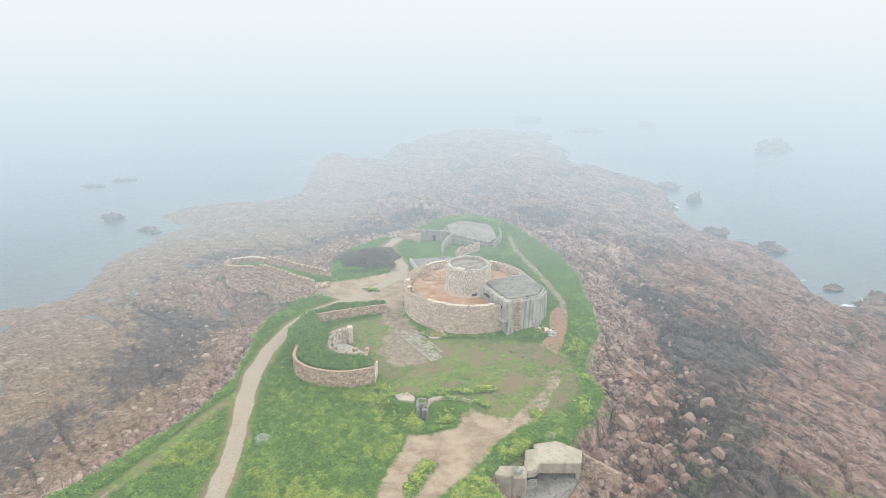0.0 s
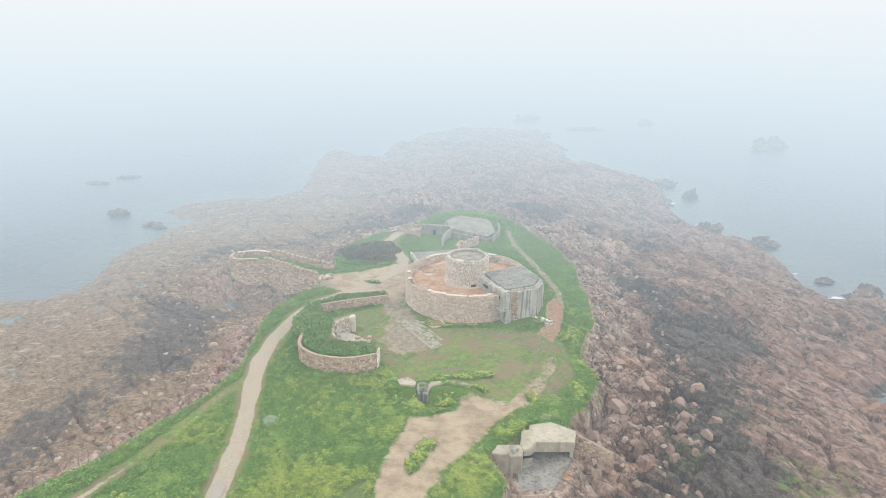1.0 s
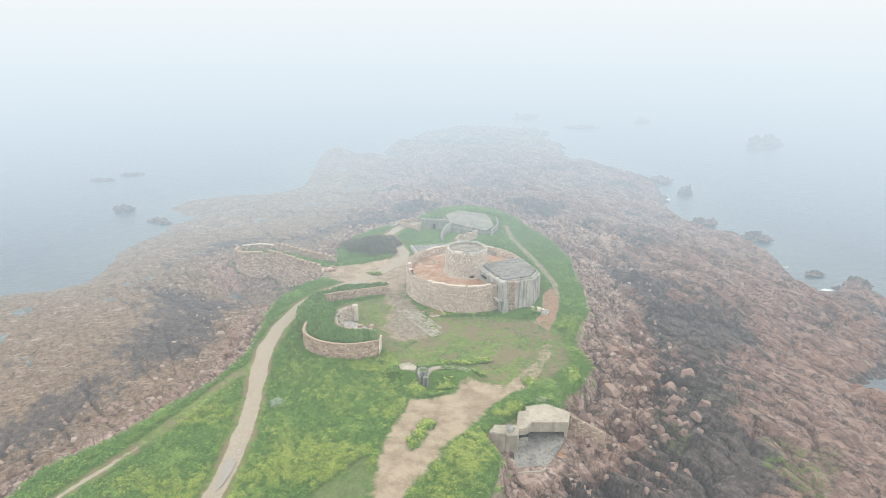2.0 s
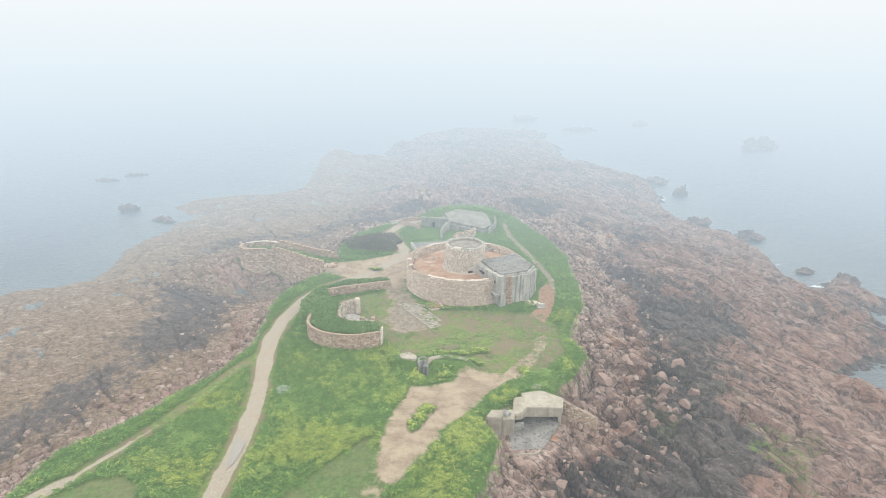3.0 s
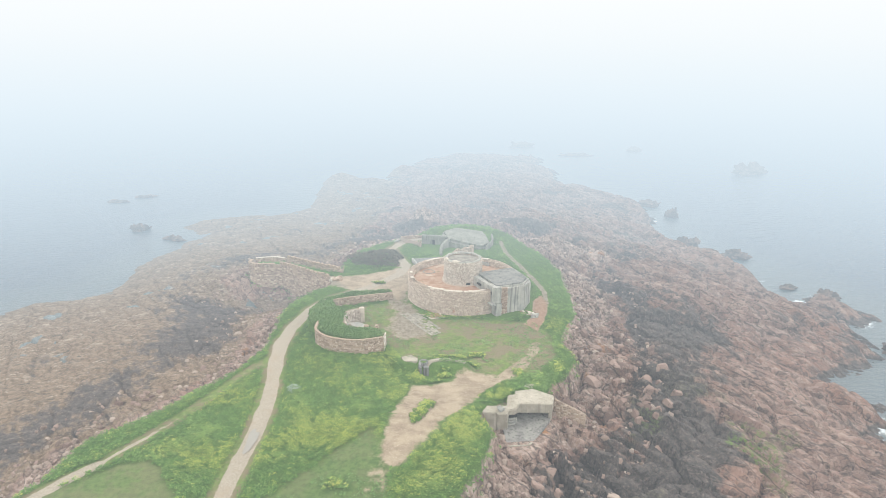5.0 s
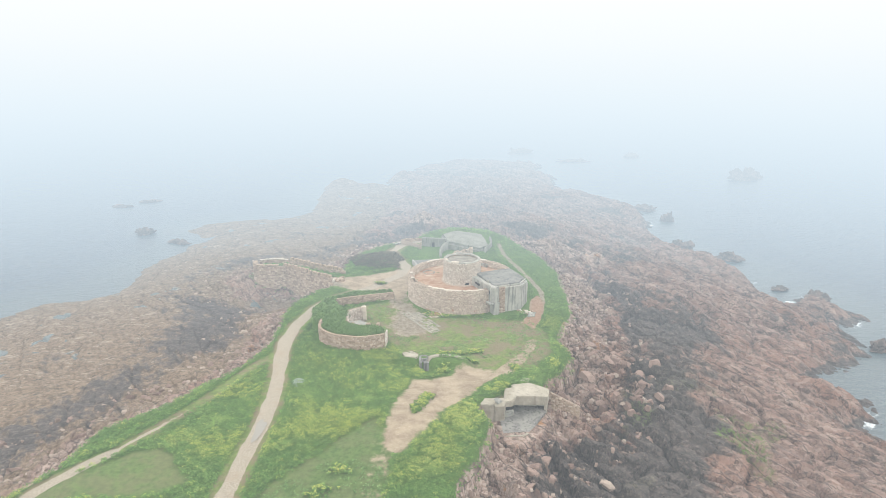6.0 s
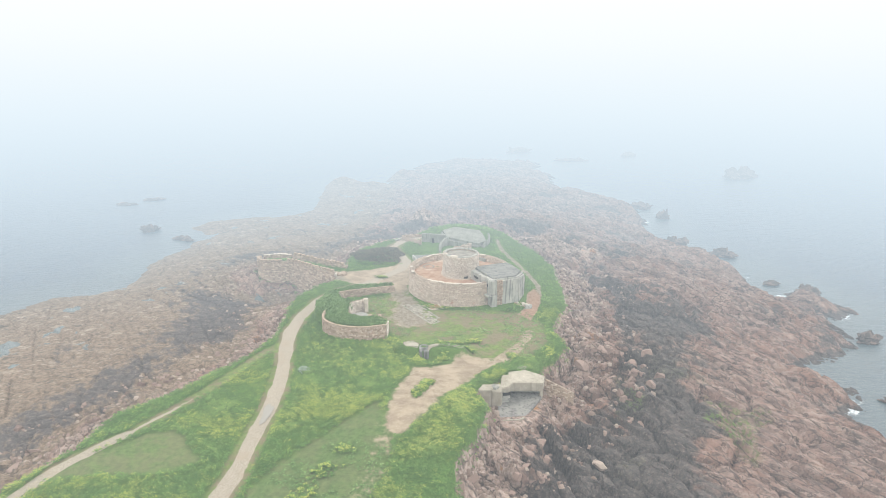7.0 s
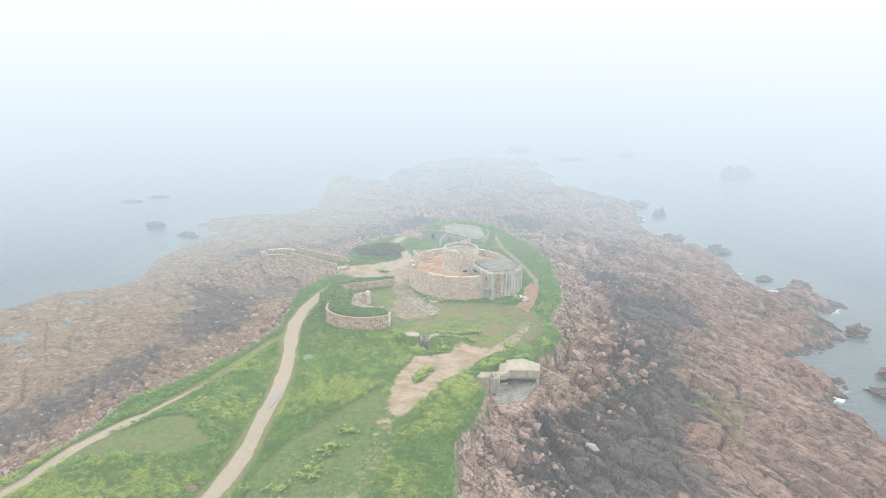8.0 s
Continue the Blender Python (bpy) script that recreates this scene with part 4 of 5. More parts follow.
# ---- bunkers behind the fort ----
def rear_bunkers():
    r = thing("rear_bunker", (3, 183, 11.5), "large weathered concrete bunker half buried in turf", "bunker")
    front = part("front_wall", prism([(-7.4, 186), (-7.2, 184.9), (1.2, 183.5), (1.4, 184.8)], 11.2, 15.2, 0.1), MOSSY_CONCRETE, r, "grey concrete front wall")
    part("roof", prism([(0.8, 181.5), (12.5, 179), (15.5, 183), (13.8, 192), (4, 193.5), (-1, 188.5)], 11.2, [15.0, 13.2, 13.2, 15.0, 15.8, 15.8], 0.8), MOSSY_CONCRETE, r, "sloping grey concrete roof")
    part("ramp_wall", core("ramp_wall", [(1.4, 182.2), (-0.4, 180.2), (-1.4, 176.8), (-1.2, 173.4)], lambda x, y, q: 11.2, lambda x, y, q: 15.0 - 0.26 * q, 0.8), MOSSY_CONCRETE, r, "curved concrete ramp wall")
    part("side_wall", core("side_wall", [(15.8, 190), (15.8, 184.5), (13.4, 178.5)], lambda x, y, q: 11.2, lambda x, y, q: 14.4 - 0.05 * q, 0.5), MOSSY_CONCRETE, r)
    part("doorway", box(-0.4, 0.4, -0.1, 0.12, 0, 2.2, pose(-3.4, 184.22, 11.6, 0, 0, -9.5)), SHADE, front, "dark doorway")
    part("doorway", box(-0.25, 0.25, -0.1, 0.12, 0, 3.0, pose(0.7, 183.5, 11.6, 0, 0, -9.5)), SHADE, front, "dark doorway")
    w = field_wall("yard_wall", [(-7.2, 190.5), (-13, 189.8), (-13.6, 188.2), (-7.3, 182.3)][::-1], lambda x, y, q: 11.2, lambda x, y, q: 14.0 if q < 1 else 13.4, 0.5, "low granite yard wall beside the rear bunker", seed=41)
    for k in range(5):
        part("step", box(-0.8, 0.8, -0.25, 0.25, 0, 0.35, pose(-15.2 - 0.5 * k, 187.5 + 0.2 * k, 12.3 - 0.16 * k, 0, 0, 70), 0.03), CONCRETE, w)
    s = thing("flat_bunker", (-4, 163.5, 11.6), "low flat concrete roof of a sunken bunker", "bunker")
    part("roof", prism([(-9.6, 166.6), (1.2, 169.2), (2.0, 164.6), (-7.6, 160.2)], 11.2, 13.1, 0.15), ROOF_CONCRETE, s)
    part("kerb", core("kerb", [(-9.8, 166.4), (-7.8, 160)], lambda x, y, q: 11.2, lambda x, y, q: 13.35, 0.5), CONCRETE, s)
    r2 = thing("ruined_wall", (6, 172, 12), "broken red granite wall stub on the turf", "ruin")
    line = [(3.4, 168.8), (4.2, 172), (7.5, 174.5), (9.6, 177)]
    part("core", core("core", line, lambda x, y, q: 11.2, lambda x, y, q: 14.2 + 0.25 * math.sin(2 * q), 0.9), MORTAR, r2)
    part("facing", masonry("facing", line, lambda x, y, q: 11.2, lambda x, y, q: 14.3 + 0.3 * math.sin(2 * q), 0.4, 0.6, 0.25, 0.1, 43), RAMPART_STONE, r2, kind="stuff")


# ---- the gun casemate above the rocks ----
def casemate():
    c = thing("gun_casemate", (15, 80, 9.8), "broken pale concrete gun casemate with a dark embrasure", "casemate")
    apron = part("apron", prism([(11.0, 78.0), (13.0, 83.6), (20.3, 83.2), (19.9, 81.4), (18.1, 78.2), (15.7, 74.6), (15.0, 73.9), (11.3, 73.6)], 7.0, [10.4, 10.6, 10.6, 10.6, 10.2, 9.8, 9.8, 9.8], 0.08), APRON_CONCRETE, c, "grey damp concrete gun apron")
    part("rim", prism([(15.9, 74.7), (15.1, 73.8), (11.2, 73.45), (11.25, 73.8), (14.9, 74.15), (15.6, 74.95)], 9.0, 10.02, 0.05), PALE_CONCRETE, apron, "worn pale apron rim")
    part("roof_slab", prism([(13.9, 81.0), (20.1, 81.1), (20.85, 84.0), (17.2, 86.2), (13.6, 85.4)], [12.05, 12.0, 11.6, 11.0, 11.0], [13.9, 13.85, 13.95, 14.1, 14.05], 0.09), PALE_CONCRETE, c, "broad pale concrete roof slab")
    part("end_wall", prism([(19.6, 81.7), (20.2, 81.9), (20.7, 84.0), (19.9, 84.2)], 8.0, 12.0, 0.05), PALE_CONCRETE, c)
    part("back_wall", prism([(13.2, 83.7), (20.2, 83.4), (20.2, 84.1), (13.2, 84.4)], 9.0, 12.1), CONCRETE, c)
    part("lintel", prism([(11.6, 80.4), (11.9, 79.2), (13.2, 79.6), (14.15, 80.9), (14.2, 84.4), (12.2, 84.0)], [12.6, 12.6, 12.4, 12.2, 11.6, 11.6], [13.8, 13.6, 13.7, 13.95, 14.1, 14.1], 0.18), PALE_CONCRETE, c, "rounded concrete lintel")
    pillar = part("pillar", prism([(9.6, 79.0), (10.0, 78.4), (11.6, 78.2), (12.0, 79.2), (11.7, 80.3), (10.2, 80.5)], 8.5, [13.6, 13.3, 13.4, 13.7, 14.0, 13.9], 0.1), PALE_CONCRETE, c, "broken concrete pillar")
    part("flank_wall", prism([(5.5, 79.4), (7.2, 79.0), (9.2, 78.6), (10.2, 78.9), (10.3, 80.6), (6.4, 80.9)], 8.5, [13.3, 13.4, 13.4, 13.6, 13.8, 13.6], 0.1), PALE_CONCRETE, c)
    part("embrasure", prism([(12.2, 80.6), (13.7, 80.9), (13.8, 84.0), (12.2, 83.6)], 9.8, 12.45), SHADE, c, "dark embrasure")
    for k in range(3):
        part("sill_step", prism([(12.0 + 0.15 * k, 79.5 + 0.45 * k), (13.5 + 0.1 * k, 80.0 + 0.4 * k), (13.6, 81.9), (12.1, 81.6)], 9.5, 10.65 + 0.28 * k, 0.05), CONCRETE, c)
    rnd = random.Random(51)
    for k in range(7):
        s = rnd.uniform(0.18, 0.4)
        part("broken_lump", box(-s, s, -s, s, -s, s, pose(10.5 + rnd.uniform(-0.6, 0.6), 79.3 + rnd.uniform(-0.6, 0.6), 13.7, rnd.uniform(0, 60), rnd.uniform(0, 60), rnd.uniform(0, 90)), 0.08), CONCRETE, pillar)
    w = field_wall("cliff_wall", [(26.5, 82.0), (20.9, 84.0)][::-1], lambda x, y, r: 7.5, lambda x, y, r: 13.1 - 0.35 * r, 0.6, "sloping red granite wall beside the casemate", seed=52)
    s = thing("concrete_slab", (16.5, 89, height(16.5, 89)), "small flat concrete slab in the turf", "slab")
    part("slab", prism([(15.6, 88.2), (17.4, 88.0), (17.8, 89.4), (16.2, 89.9)], height(16.5, 89) - 0.3, height(16.5, 89) + 0.2, 0.06), PALE_CONCRETE, s)


# ---- the trench mouth with pillar and well ----
def trench_mouth():
    t = thing("trench_mouth", (-4, 94, 12.5), "concrete trench mouth with a square pillar and round pit", "ruin")
    part("pillar", box(-0.5, 0.5, -0.45, 0.45, 0, 2.9, pose(-3.3, 93.6, 11.7, 0, 0, 14), 0.06), ROOF_CONCRETE, t, "square concrete pillar")
    part("cheek_wall", box(-0.2, 0.2, -0.2, 2.2, 0, 2.8, pose(-4.35, 93.6, 11.7, 0, 0, 10), 0.05), ROOF_CONCRETE, t)
    ring = part("pit_ring", core("pit_ring", arc(-3.9, 96.6, 1.0, -90, 270, 28), lambda x, y, r: 12.5, lambda x, y, r: 14.3, 0.3), ROOF_CONCRETE, t, "round concrete pit rim")
    part("pit_floor", annulus(-3.9, 96.6, 0.01, 0.7, 13.9, 20), SHADE, ring)
    part("lip", core("lip", [(-2.9, 95.6), (-1.4, 97.0), (0.8, 97.6), (2.8, 97.2), (4.4, 96.3)], lambda x, y, r: 12.0, lambda x, y, r: height(x, y) + 0.3 - 0.03 * r, 0.95), PALE_CONCRETE, t, "curved pale concrete lip")
    part("slab", prism([(-8.6, 98.2), (-6.4, 98.8), (-5.0, 97.0), (-5.3, 96.2), (-8.0, 96.9)], 12.0, [14.5, 14.6, 14.65, 14.45, 14.2], 0.06), PALE_CONCRETE, t, "tilted pale concrete slab")


# ---- small things round the fort ----
def paving():
    p = thing("stone_paving", (-5, 121, 12), "patch of worn grey paving slabs in the turf", "paving")
    rnd = random.Random(61)
    along_v, across = Vector((7.6, -12.0, 0)).normalized(), Vector((12.0, 7.6, 0)).normalized()
    o = Vector((-10.2, 126.0, 0))
    shared = {}
    for i in range(19):
        for j in range(6):
            if rnd.random() < 0.13 or (i > 15 and j > 3) or (i < 2 and j > 2):
                continue
            c = o + along_v * (0.78 * i + 0.1 * rnd.random()) + across * (0.72 * j)
            z = height(c.x, c.y)
            kind = rnd.randrange(4)
            if kind not in shared:
                bm = box(-0.36, 0.36, -0.33, 0.33, -0.2, 0.05, None, 0.03)
                shared[kind] = bpy.data.meshes.new("slab")
                bm.to_mesh(shared[kind])
                shared[kind].materials.append(SLAB)
            ob = new("slab", shared[kind])
            ob.parent = p
            ob.matrix_basis = Matrix.Translation(Vector((c.x, c.y, z + rnd.uniform(0.0, 0.05))) - p.location) @ Matrix.Rotation(math.atan2(along_v.y, along_v.x) + rnd.uniform(-0.05, 0.05), 4, "Z")
    pit = thing("sunken_slab", (-2.6, 125.4, 12), "square earth patch framed by stone edging", "footing")
    part("frame", prism([(-5.4, 126.0), (-2.8, 123.0), (0.4, 124.2), (-1.0, 127.0)], 11.5, 12.2, 0.03), TOWER_STONE, pit)
    part("infill", prism([(-4.9, 125.9), (-2.7, 123.5), (-0.2, 124.4), (-1.2, 126.5)], 11.6, 12.26), Mat_floor, pit, "reddish earth infill")


def slab_material():
    m = Mat("grey_paving_slab")
    c = m.mix(m.piece(), (0.22, 0.205, 0.17), (0.35, 0.32, 0.265))
    c = m.mix(m.band(m.noise(0.9, 5), 0.55, 0.7), c, (0.16, 0.19, 0.10))
    m.bump(m.noise(0.3, 5), 0.05)
    return m.done(c, 0.9, 0.3)


SLAB = slab_material()


def bunker_steps():
    s = thing("stone_steps", (22.6, 125.6, 12), "short flight of worn stone steps beside the bunker", "steps")
    for k in range(4):
        part("step", box(-0.9, 0.9, -0.2, 0.2, -0.2, 0.14, pose(22.3 + 0.12 * k, 124.4 + 0.38 * k, 12.2 + 0.16 * k, 0, 0, 8), 0.03), CONCRETE, s)
    r = thing("rubble_pile", (20.6, 127, 12), "pile of pale broken masonry below the bunker wall", "rubble")
    rnd = random.Random(63)
    for k in range(14):
        q = rnd.uniform(0.2, 0.6)
        x, y = 20.6 + rnd.gauss(0, 0.9), 126.7 + rnd.gauss(0, 0.6)
        part("rubble_stone", box(-q, q, -q * 0.7, q * 0.7, -0.2, q, pose(x, y, height(x, y), rnd.uniform(-15, 15), rnd.uniform(-15, 15), rnd.uniform(0, 180)), 0.08), COPING if k % 3 == 0 else WALL_STONE, r)


def puddle():
    bm = bmesh.new()
    x0, y0 = -30.9, 67.5
    ring = []
    for k in range(26):
        a = 2 * math.pi * k / 26
        r = 1 + 0.18 * math.sin(3 * a + 1) + 0.1 * math.sin(5 * a)
        x, y = x0 + 0.8 * r * math.cos(a) - 0.25 * r * math.sin(a), y0 + 3.7 * r * math.copysign(abs(math.sin(a)) ** 0.75, math.sin(a))
        ring.append((x, y))
    ring.append((x0, y0))
    vs = [bm.verts.new((x, y, height(x, y) + 0.12)) for x, y in ring]
    for k in range(26):
        bm.faces.new((vs[k], vs[(k + 1) % 26], vs[26]))
    m = Mat("puddle_water")
    m.done(m.mix(m.noise(0.8), (0.23, 0.215, 0.185), (0.28, 0.265, 0.23)), 0.45, 0.4)
    me = bpy.data.meshes.new("puddle")
    bm.to_mesh(me)
    me.materials.append(m.m)
    tagged(new("puddle", me), "shallow muddy puddle on the gravel track", "puddle", kind="structure")


rampart()
tower()
bunker()
forework()
battery()
rear_bunkers()
casemate()
trench_mouth()
paving()
bunker_steps()
puddle()


# ---- rocks ----
def rock_mesh(seed, squash=0.75, cuts=14, name="boulder", material=None, jag=0.06, fineness=3, blocky=False):
    rnd = random.Random(seed)
    bm = bmesh.new()
    bmesh.ops.create_icosphere(bm, subdivisions=fineness, radius=1)
    frames = [Vector(v).normalized() for v in ((1, 0.15, 0.1), (-1, 0.1, 0.2), (0.1, 1, -0.1), (-0.2, -1, 0.15), (0.1, 0.15, 1), (0.6, 0.5, 0.6), (-0.5, 0.6, 0.6))]
    for k in range(cuts):
        if blocky and k < len(frames):
            d, lim = (frames[k] + Vector((rnd.gauss(0, 0.16), rnd.gauss(0, 0.16), rnd.gauss(0, 0.16)))).normalized(), rnd.uniform(0.42, 0.68)
        else:
            d, lim = Vector((rnd.gauss(0, 1), rnd.gauss(0, 1), rnd.gauss(0, 0.8))).normalized(), rnd.uniform(0.55, 0.85)
        for v in bm.verts:
            over = v.co.dot(d) - lim
            if over > 0:
                v.co -= d * over
    for v in bm.verts:
        v.co += v.co.normalized() * jag * (noise.noise(v.co * 2.3 + Vector((seed, 0, 0))) + 0.6 * noise.noise(v.co * 5.1 + Vector((0, seed, 0))))
        v.co.z += max(0, v.co.z) * 2 * jag * noise.noise(Vector((3 * v.co.x, 3 * v.co.y, seed)))
        v.co.z *= squash
    me = bpy.data.meshes.new(name)
    bm.to_mesh(me)
    bm.free()
    me.materials.append(material or BOULDER)
    return me


def boulders():
    rnd = random.Random(71)
    kinds = [rock_mesh(100 + k, rnd.uniform(0.75, 1.05), jag=0.025, blocky=True) for k in range(14)]
    zones = [(170, 35, 93, 7, 10, 0.5, 1.7), (50, 15, 64, 5, 12, 0.5, 1.4), (45, 36, 112, 5, 12, 0.5, 1.5), (60, -56, 84, 7, 15, 0.4, 1.2), (40, -68, 62, 8, 12, 0.4, 1.4), (25, -43, 112, 3, 10, 0.5, 1.3)]
    for n, cx, cy, sx, sy, lo, hi in zones:
        for k in range(n):
            x, y = rnd.gauss(cx, sx), rnd.gauss(cy, sy)
            z, dc, dg, *_ = lay(np.array([x]), np.array([y]))
            if dg[0] > -1.0 or dg[0] < -21 or dc[0] < 2 or inside(np.array([x]), np.array([y]), APRON)[0] > -1.5:
                continue
            s = rnd.uniform(lo, hi) * rnd.uniform(0.7, 1.1)
            ob = new("boulder", kinds[rnd.randrange(14)])
            ob.matrix_basis = pose(x, y, float(z[0]) - 0.1 * s, rnd.uniform(-20, 20), rnd.uniform(-20, 20), rnd.uniform(0, 360)) @ Matrix.Diagonal((s * rnd.uniform(0.8, 2.0), s, s * rnd.uniform(0.7, 1.1), 1))
            tagged(ob, "jointed pink granite boulder on the rocky shore", "boulder", "boulders below the turf edge")
    sizes = [(4.2, 3.0, 2.4), (5, 2.6, 1.4), (3, 2.6, 3.6), (4.6, 3, 2.8), (12, 6, 6), (3.4, 2, 1.4), (4.6, 3, 2.4), (6.5, 2.5, 0.9), (5, 3, 1.1), (8, 5, 3), (10, 5, 3), (12, 4, 1.6),
             (6, 5, 3.6), (6, 4, 2.6), (5, 3, 2.0), (4, 3, 1.6), (3.5, 2.5, 1.4)]
    for k, ((x, y), (a, b, c)) in enumerate(zip(STACKS, sizes)):
        ob = new("sea_rock", rock_mesh(200 + k, 0.9, 10, "sea_rock", WET_ROCK, 0.42, 4))
        ob.matrix_basis = pose(x, y, 0.15 * c, 0, 0, rnd.uniform(-30, 30)) @ Matrix.Diagonal((a, b, c, 1))
        tagged(ob, "dark wet granite rock standing in the sea", "rock", "rocks in the sea")


def shingle():
    """Loose stones below the turf edge, past counting."""
    rnd = np.random.default_rng(75)
    n = 42000
    x, y = rnd.uniform(-85, 75, n), rnd.uniform(38, 200, n)
    z, dc, dg, *_ = lay(x, y)
    keep = (dg < -0.8) & (dg > -20) & (dc > 3) & (rnd.random(n) < np.exp((dg + 0.8) / 7) * (0.35 + 0.65 * (fbm(x, y, 9, 77, 2) > 0))) & (inside(x, y, APRON) < -0.5)
    x, y, z = x[keep], y[keep], z[keep]
    m = len(x)
    s = rnd.uniform(0.15, 0.5, (m, 1, 1)) * rnd.uniform(0.6, 1.3, (m, 1, 3))
    cube = np.array([(-1, -1, -0.6), (1, -1, -0.6), (1, 1, -0.6), (-1, 1, -0.6), (-0.7, -0.7, 0.7), (0.7, -0.7, 0.7), (0.7, 0.7, 0.7), (-0.7, 0.7, 0.7)])[None]
    v = cube * s + rnd.uniform(-0.08, 0.08, (m, 8, 3))
    a = rnd.uniform(0, 6.28, m)
    c, si = np.cos(a)[:, None], np.sin(a)[:, None]
    v = np.stack([v[..., 0] * c - v[..., 1] * si + x[:, None], v[..., 0] * si + v[..., 1] * c + y[:, None], v[..., 2] + z[:, None]], -1)
    faces = (BOX_FACES[1:][None] + 8 * np.arange(m)[:, None, None]).reshape(-1, 4)
    me = from_arrays("loose_stones", v.reshape(-1, 3), faces)
    me.materials.append(SHINGLE)
    tagged(new("loose_stones", me), "scattered pale and pink loose stones below the turf", "stones", kind="stuff")


def wet_rock_material():
    m = Mat("dark_wet_rock")
    c = m.mix(m.band(m.noise(2.5, 5), 0.4, 0.65), (0.075, 0.06, 0.052), (0.19, 0.135, 0.11))
    m.bump(m.noise(0.8, 6), 0.4)
    return m.done(c, 0.8, 0.3)


WET_ROCK = wet_rock_material()
SHINGLE = stone_material("shingle", (0.16, 0.115, 0.09), (0.26, 0.19, 0.155), (0.37, 0.30, 0.25))
boulders()
shingle()


# ---- plants ----
def tufts(name, x, y, z, leaves, spread, tall, leaf, material, label, category, seed, flat=0.5):
    """Clumps of leaves: a few bent quads at each place."""
    rnd = np.random.default_rng(seed)
    n = len(x)
    k = (n, leaves)
    size = rnd.uniform(0.7, 1.35, (n, 1))
    ang, rad = rnd.uniform(0, 6.283, k), np.sqrt(rnd.random(k)) * spread * size
    h = tall * size * (1 - 0.55 * (rad / (spread * size)) ** 2) * rnd.uniform(0.55, 1.1, k)
    px, py, pz = x[:, None] + rad * np.cos(ang), y[:, None] + rad * np.sin(ang), z[:, None] + h
    yaw, tip = rnd.uniform(0, 6.283, k), rnd.uniform(-flat, flat, k)
    w, l = leaf * rnd.uniform(0.6, 1.3, k), leaf * rnd.uniform(0.8, 1.7, k)
    ux, uy, uz = np.cos(yaw) * np.cos(tip), np.sin(yaw) * np.cos(tip), np.sin(tip)
    roll = rnd.uniform(-flat, flat, k)
    vx, vy, vz = -np.sin(yaw) * np.cos(roll), np.cos(yaw) * np.cos(roll), np.sin(roll)
    corners = []
    for a, b, drop in ((-1, -0.35, 0.0), (-0.1, -1, 0), (1, 0.2, -0.35), (0.0, 1, 0)):
        corners.append(np.stack([px + a * l * ux + b * w * vx, py + a * l * uy + b * w * vy, pz + a * l * uz + b * w * vz + drop * leaf], -1))
    v = np.stack(corners, -2).reshape(-1, 3)
    me = from_arrays(name, v, np.arange(len(v)).reshape(-1, 4))
    me.materials.append(material)
    return tagged(new(name, me), label, category, kind="stuff")


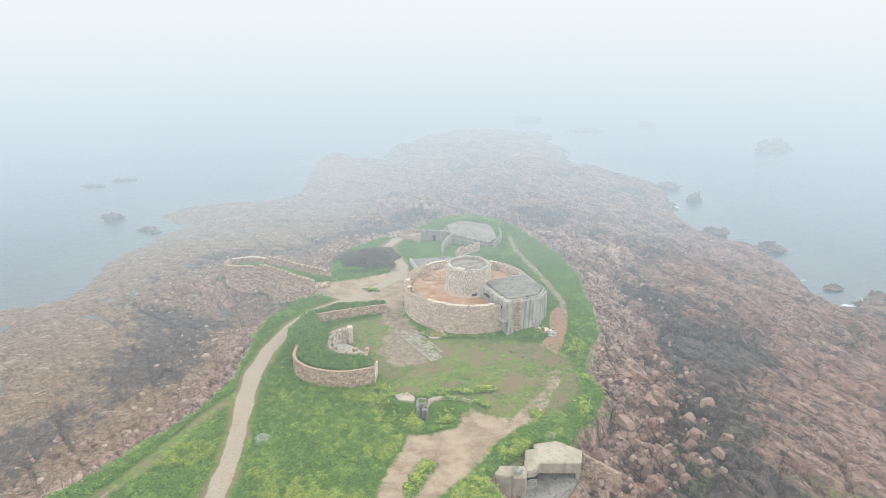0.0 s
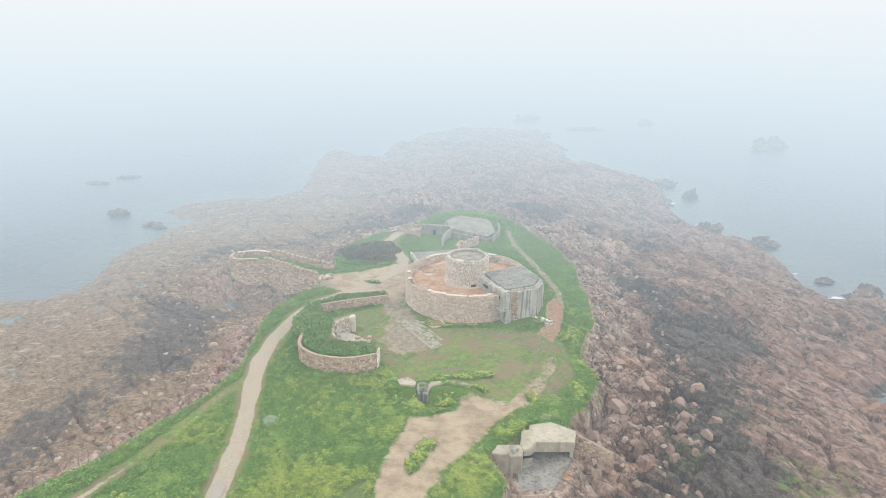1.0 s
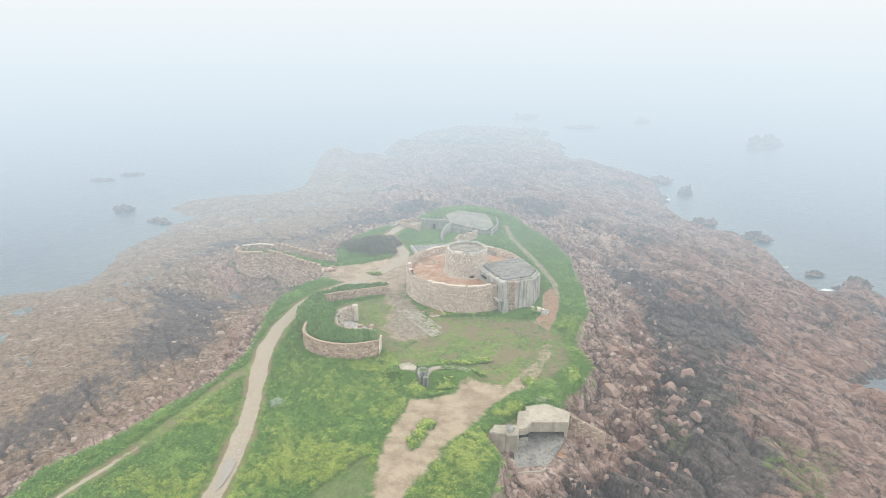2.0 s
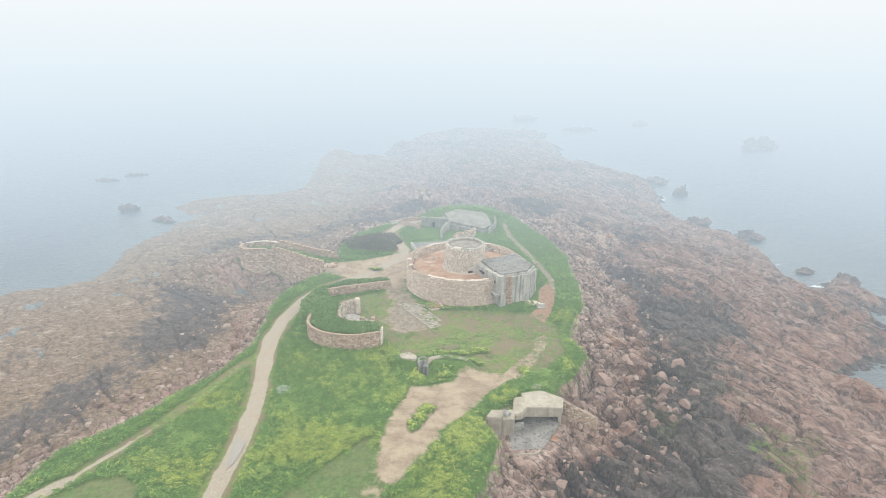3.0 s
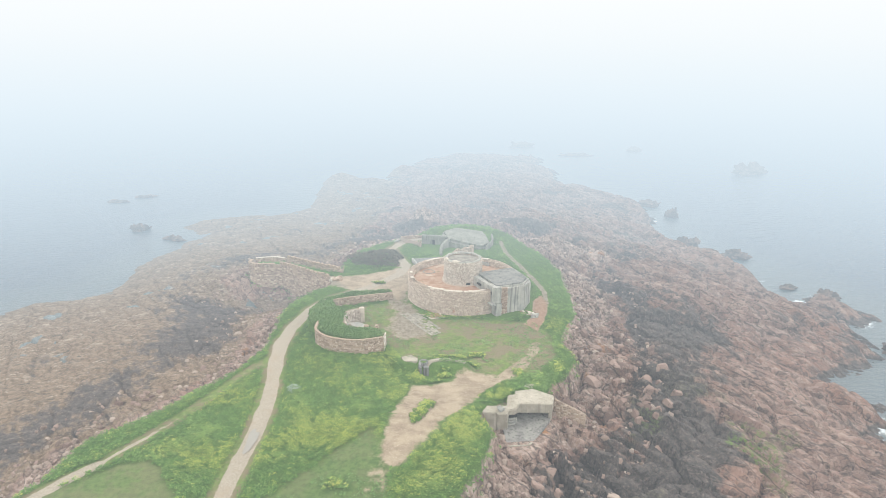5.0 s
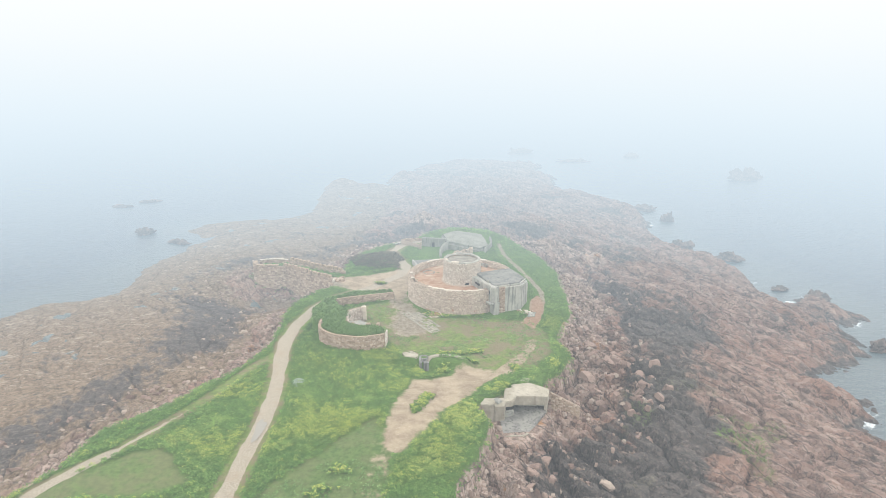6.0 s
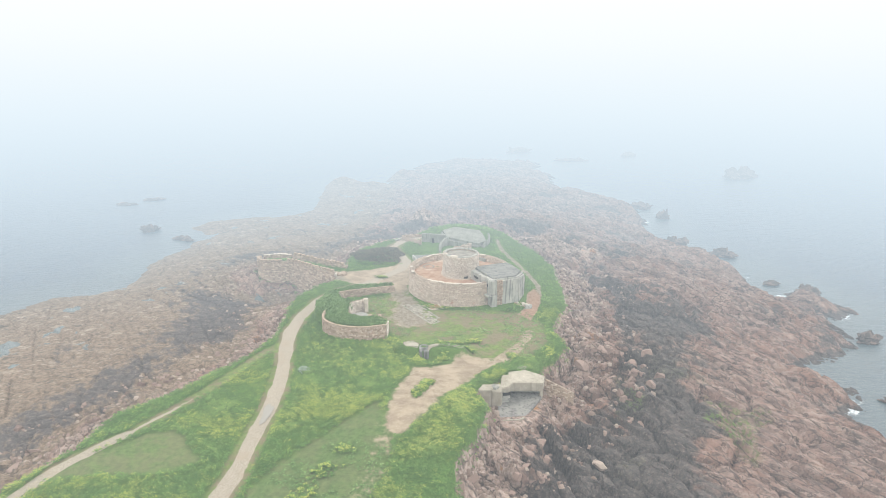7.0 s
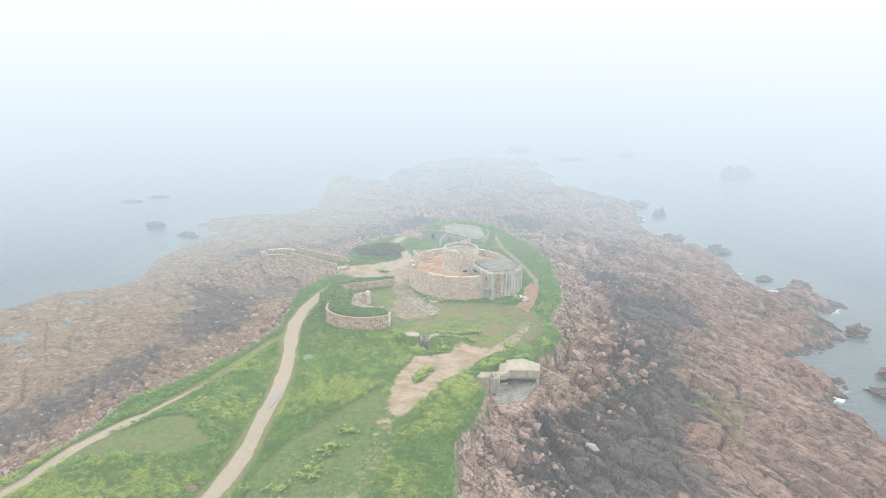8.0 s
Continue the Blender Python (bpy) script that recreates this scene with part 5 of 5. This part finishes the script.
def plants():
    rnd = np.random.default_rng(81)
    n = 90000
    x, y = rnd.uniform(-80, 36, n), rnd.uniform(24, 212, n)
    z, dc, dg, edge, *_ = lay(x, y)
    n2 = fbm(x, y, 7, 75, 4)
    off = (along(x, y, TRACK) > 2.4) & (along(x, y, SIDE_PATH) > 1.2) & (inside(x, y, BARE) + n2 < -0.4) & (inside(x, y, YARD) < -0.5) & (inside(x, y, JUNCTION) < -0.3) & (inside(x, y, RED_PATCH) < -0.2) & (inside(x, y, WEST_LAWN) + 1.3 * n2 < 0.0) & (along(x, y, EAST_PATH) > 1.1)
    off &= (np.hypot(x - CX, y - CY) > 15.5) & (inside(x, y, [(3, 133), (13, 122), (26, 131), (20, 143)]) < 0) & (inside(x, y, COURT) < 0.3) & (inside(x, y, LANE) + n2 < 0.4)
    off &= (inside(x, y, [(-10, 168), (2, 170), (2, 164), (-8, 159)]) < 0.3) & (inside(x, y, [(-8, 190), (-8, 176), (-2, 172), (8, 170), (16, 180), (16, 194), (0, 194)]) < 0.2)
    off &= (inside(x, y, [(-24, 112.5), (-15, 111.5), (-14.5, 117), (-20, 120), (-24, 119)]) < 0) & (inside(x, y, [(5.0, 80.8), (9.0, 76.5), (12, 77), (21, 83), (21, 85), (17.5, 86.8), (13.2, 86), (11.6, 82), (9, 81.2)]) < 0)
    off &= (inside(x, y, [(-9, 98), (-4, 98), (6, 96), (6, 92), (-2, 91), (-5, 91)]) < 0) & (dg > 0.9 - 2.2 * rnd.random(n))
    bank = inside(x, y, BANK) > 0.3
    herb = off & ~bank
    thin = rnd.random(n) < np.where(y > 128, 0.45, 0.95)
    a = herb & thin
    tufts("herb_growth", x[a], y[a], z[a], 12, 0.48, 0.5, 0.11, HERB, "dense dark green growth of alexanders on the turf", "plants", 82)
    yellow = a & (rnd.random(n) < (0.05 + 0.85 * ramp(-0.1, 0.42, fbm(x, y, 10, 87, 5)))) & (y < 128)
    tufts("yellow_flowers", x[yellow], y[yellow], z[yellow] + 0.25, 13, 0.5, 0.45, 0.062, FLOWER, "yellow-green flower heads among the leaves", "flowers", 83, 0.3)
    n3 = 9000
    bx, by = rnd.uniform(-33, -12, n3), rnd.uniform(103, 140, n3)
    keep = inside(bx, by, BANK) > 0.15
    bx, by = bx[keep], by[keep]
    tufts("bank_grass", bx, by, lay(bx, by)[0], 9, 0.35, 0.55, 0.13, GRASS_BLADE, "rank green grass on the bank top", "grass", 84, 1.1)
    # odd clumps on bare ground and in the court
    spots = [(-4.6, 72.2, 0.9, 1.6), (-3.5, 75, 1.0, 2.0), (-2.4, 78.4, 0.8, 1.6), (9.2, 84.2, 1.6, 1.0), (11.8, 86, 1.8, 1.0), (-5.0, 92.1, 1.6, 2.2), (0.2, 93.6, 1.2, 1.8), (6.0, 98.0, 1.2, 0.7),
             (7.4, 103.6, 1.8, 1.0), (3.7, 102.6, 1.6, 0.7), (-0.4, 102.3, 1.8, 0.8), (15.2, 95.3, 1.1, 1.6), (24, 98, 1.4, 3), (-18, 148, 1.6, 0.9), (-24, 41.5, 1.8, 1.6), (-20, 45, 2.0, 2.4), (-17.5, 50, 2.2, 2.0),
             (-28.6, 41.8, 0.8, 0.7), (-15, 55, 1.6, 1.4)]
    px, py = [], []
    for sx, sy, a, b in spots:
        m = int((30 if sy > 57 else 9) * a * b) + 8
        px.append(sx + a * rnd.normal(0, 0.5, m)), py.append(sy + b * rnd.normal(0, 0.5, m))
    px, py = np.concatenate(px), np.concatenate(py)
    tufts("herb_clumps", px, py, lay(px, py)[0], 10, 0.38, 0.5, 0.14, HERB, "leafy clumps of alexanders on worn ground", "plants", 88)
    f = rnd.random(len(px)) < 0.5
    tufts("yellow_clumps", px[f], py[f], lay(px[f], py[f])[0] + 0.2, 7, 0.35, 0.5, 0.10, FLOWER, "yellow flower heads on the clumps", "flowers", 89, 0.3)
    # sparse lawn tufts
    n4 = 9000
    lx, ly = rnd.uniform(-26, 26, n4), rnd.uniform(36, 136, n4)
    keep = ((inside(lx, ly, COURT) > 0) | (inside(lx, ly, LANE) > 0)) & (inside(lx, ly, BARE) < -0.5) & (inside(lx, ly, YARD) < -1) & (fbm(lx, ly, 6, 93, 3) > -0.1) & (np.hypot(lx - CX, ly - CY) > 15)
    lx, ly = lx[keep], ly[keep]
    tufts("lawn_tufts", lx, ly, lay(lx, ly)[0], 6, 0.35, 0.12, 0.11, GRASS_BLADE, "short grass tufts on the worn lawn", "grass", 94, 0.6)


def shrub(name, x, y, rx, ry, tall, material, label, leaves, size, seed):
    """A low thicket: woody stems and a crown of small leaves with an uneven outline."""
    rnd = np.random.default_rng(seed)
    z = height(x, y)
    ob = thing(name, (x, y, z), label, "shrub")
    bm = bmesh.new()
    for k in range(14):
        a, r = rnd.uniform(0, 6.28), rnd.uniform(0.1, 0.7)
        p = Vector((x + rx * r * math.cos(a), y + ry * r * math.sin(a), z - 0.2))
        q = p + Vector((rnd.normal(0, 0.3), rnd.normal(0, 0.3), tall * rnd.uniform(0.6, 0.95)))
        w = 0.05
        lo = [bm.verts.new(p + Vector((w * math.cos(t), w * math.sin(t), 0))) for t in (0, 2.1, 4.2)]
        hi = [bm.verts.new(q + Vector((0.3 * w * math.cos(t), 0.3 * w * math.sin(t), 0))) for t in (0, 2.1, 4.2)]
        for i in range(3):
            bm.faces.new((lo[i], lo[(i + 1) % 3], hi[(i + 1) % 3], hi[i]))
    part("stems", bm, BRAMBLE, ob)
    n = leaves
    a, r = rnd.uniform(0, 6.283, n), np.sqrt(rnd.random(n))
    wob = 1 + 0.15 * np.sin(3 * a + seed) + 0.1 * np.sin(7 * a)
    px, py = x + rx * r * wob * np.cos(a), y + ry * r * wob * np.sin(a)
    lump = 0.8 + 0.35 * fbm(px, py, 2.2, seed, 3)
    pz = z + tall * np.sqrt(np.clip(1 - r ** 2.4, 0.02, 1)) * lump * rnd.uniform(0.55, 1.05, n)
    yaw, tip, roll = rnd.uniform(0, 6.283, n), rnd.uniform(-0.9, 0.9, n), rnd.uniform(-0.9, 0.9, n)
    u = np.stack([np.cos(yaw) * np.cos(tip), np.sin(yaw) * np.cos(tip), np.sin(tip)], -1) * size
    v = np.stack([-np.sin(yaw) * np.cos(roll), np.cos(yaw) * np.cos(roll), np.sin(roll)], -1) * size * 0.6
    c = np.stack([px, py, pz], -1)
    verts = np.stack([c - u, c - v, c + u, c + v], 1).reshape(-1, 3)
    part("crown", from_arrays("crown", verts, np.arange(len(verts)).reshape(-1, 4)), material, ob, kind="stuff")
    return ob


plants()
shrub("bramble_thicket", -20.5, 168.5, 8.2, 8.5, 2.6, BRAMBLE, "dark brown bramble thicket beside the track", 9000, 0.22, 5)
shrub("herb_fringe", -21, 160.2, 7.5, 1.7, 0.9, HERB, "bright green fringe of herbs below the thicket", 2500, 0.16, 6)
block = new("boulder", rock_mesh(303, 0.55, 9, blocky=True, jag=0.03))
block.matrix_basis = pose(35.4, 103.0, height(35.4, 103.0) + 0.9, 6, -8, 12) @ Matrix.Diagonal((4.2, 3.6, 3.4, 1))
tagged(block, "large pale flat-topped granite block on the shore", "boulder")
lone = new("boulder", rock_mesh(301, 0.7))
lone.matrix_basis = pose(-36.6, 41.5, height(-36.6, 41.5) + 0.15, 5, 8, 30) @ Matrix.Diagonal((1.0, 0.8, 0.8, 1))
tagged(lone, "lone pale boulder in the grass beside the track", "boulder")
shrub("silver_bush", -28.6, 87.5, 1.3, 1.5, 0.8, SILVER, "small silver-green bush beside the track", 700, 0.14, 7)
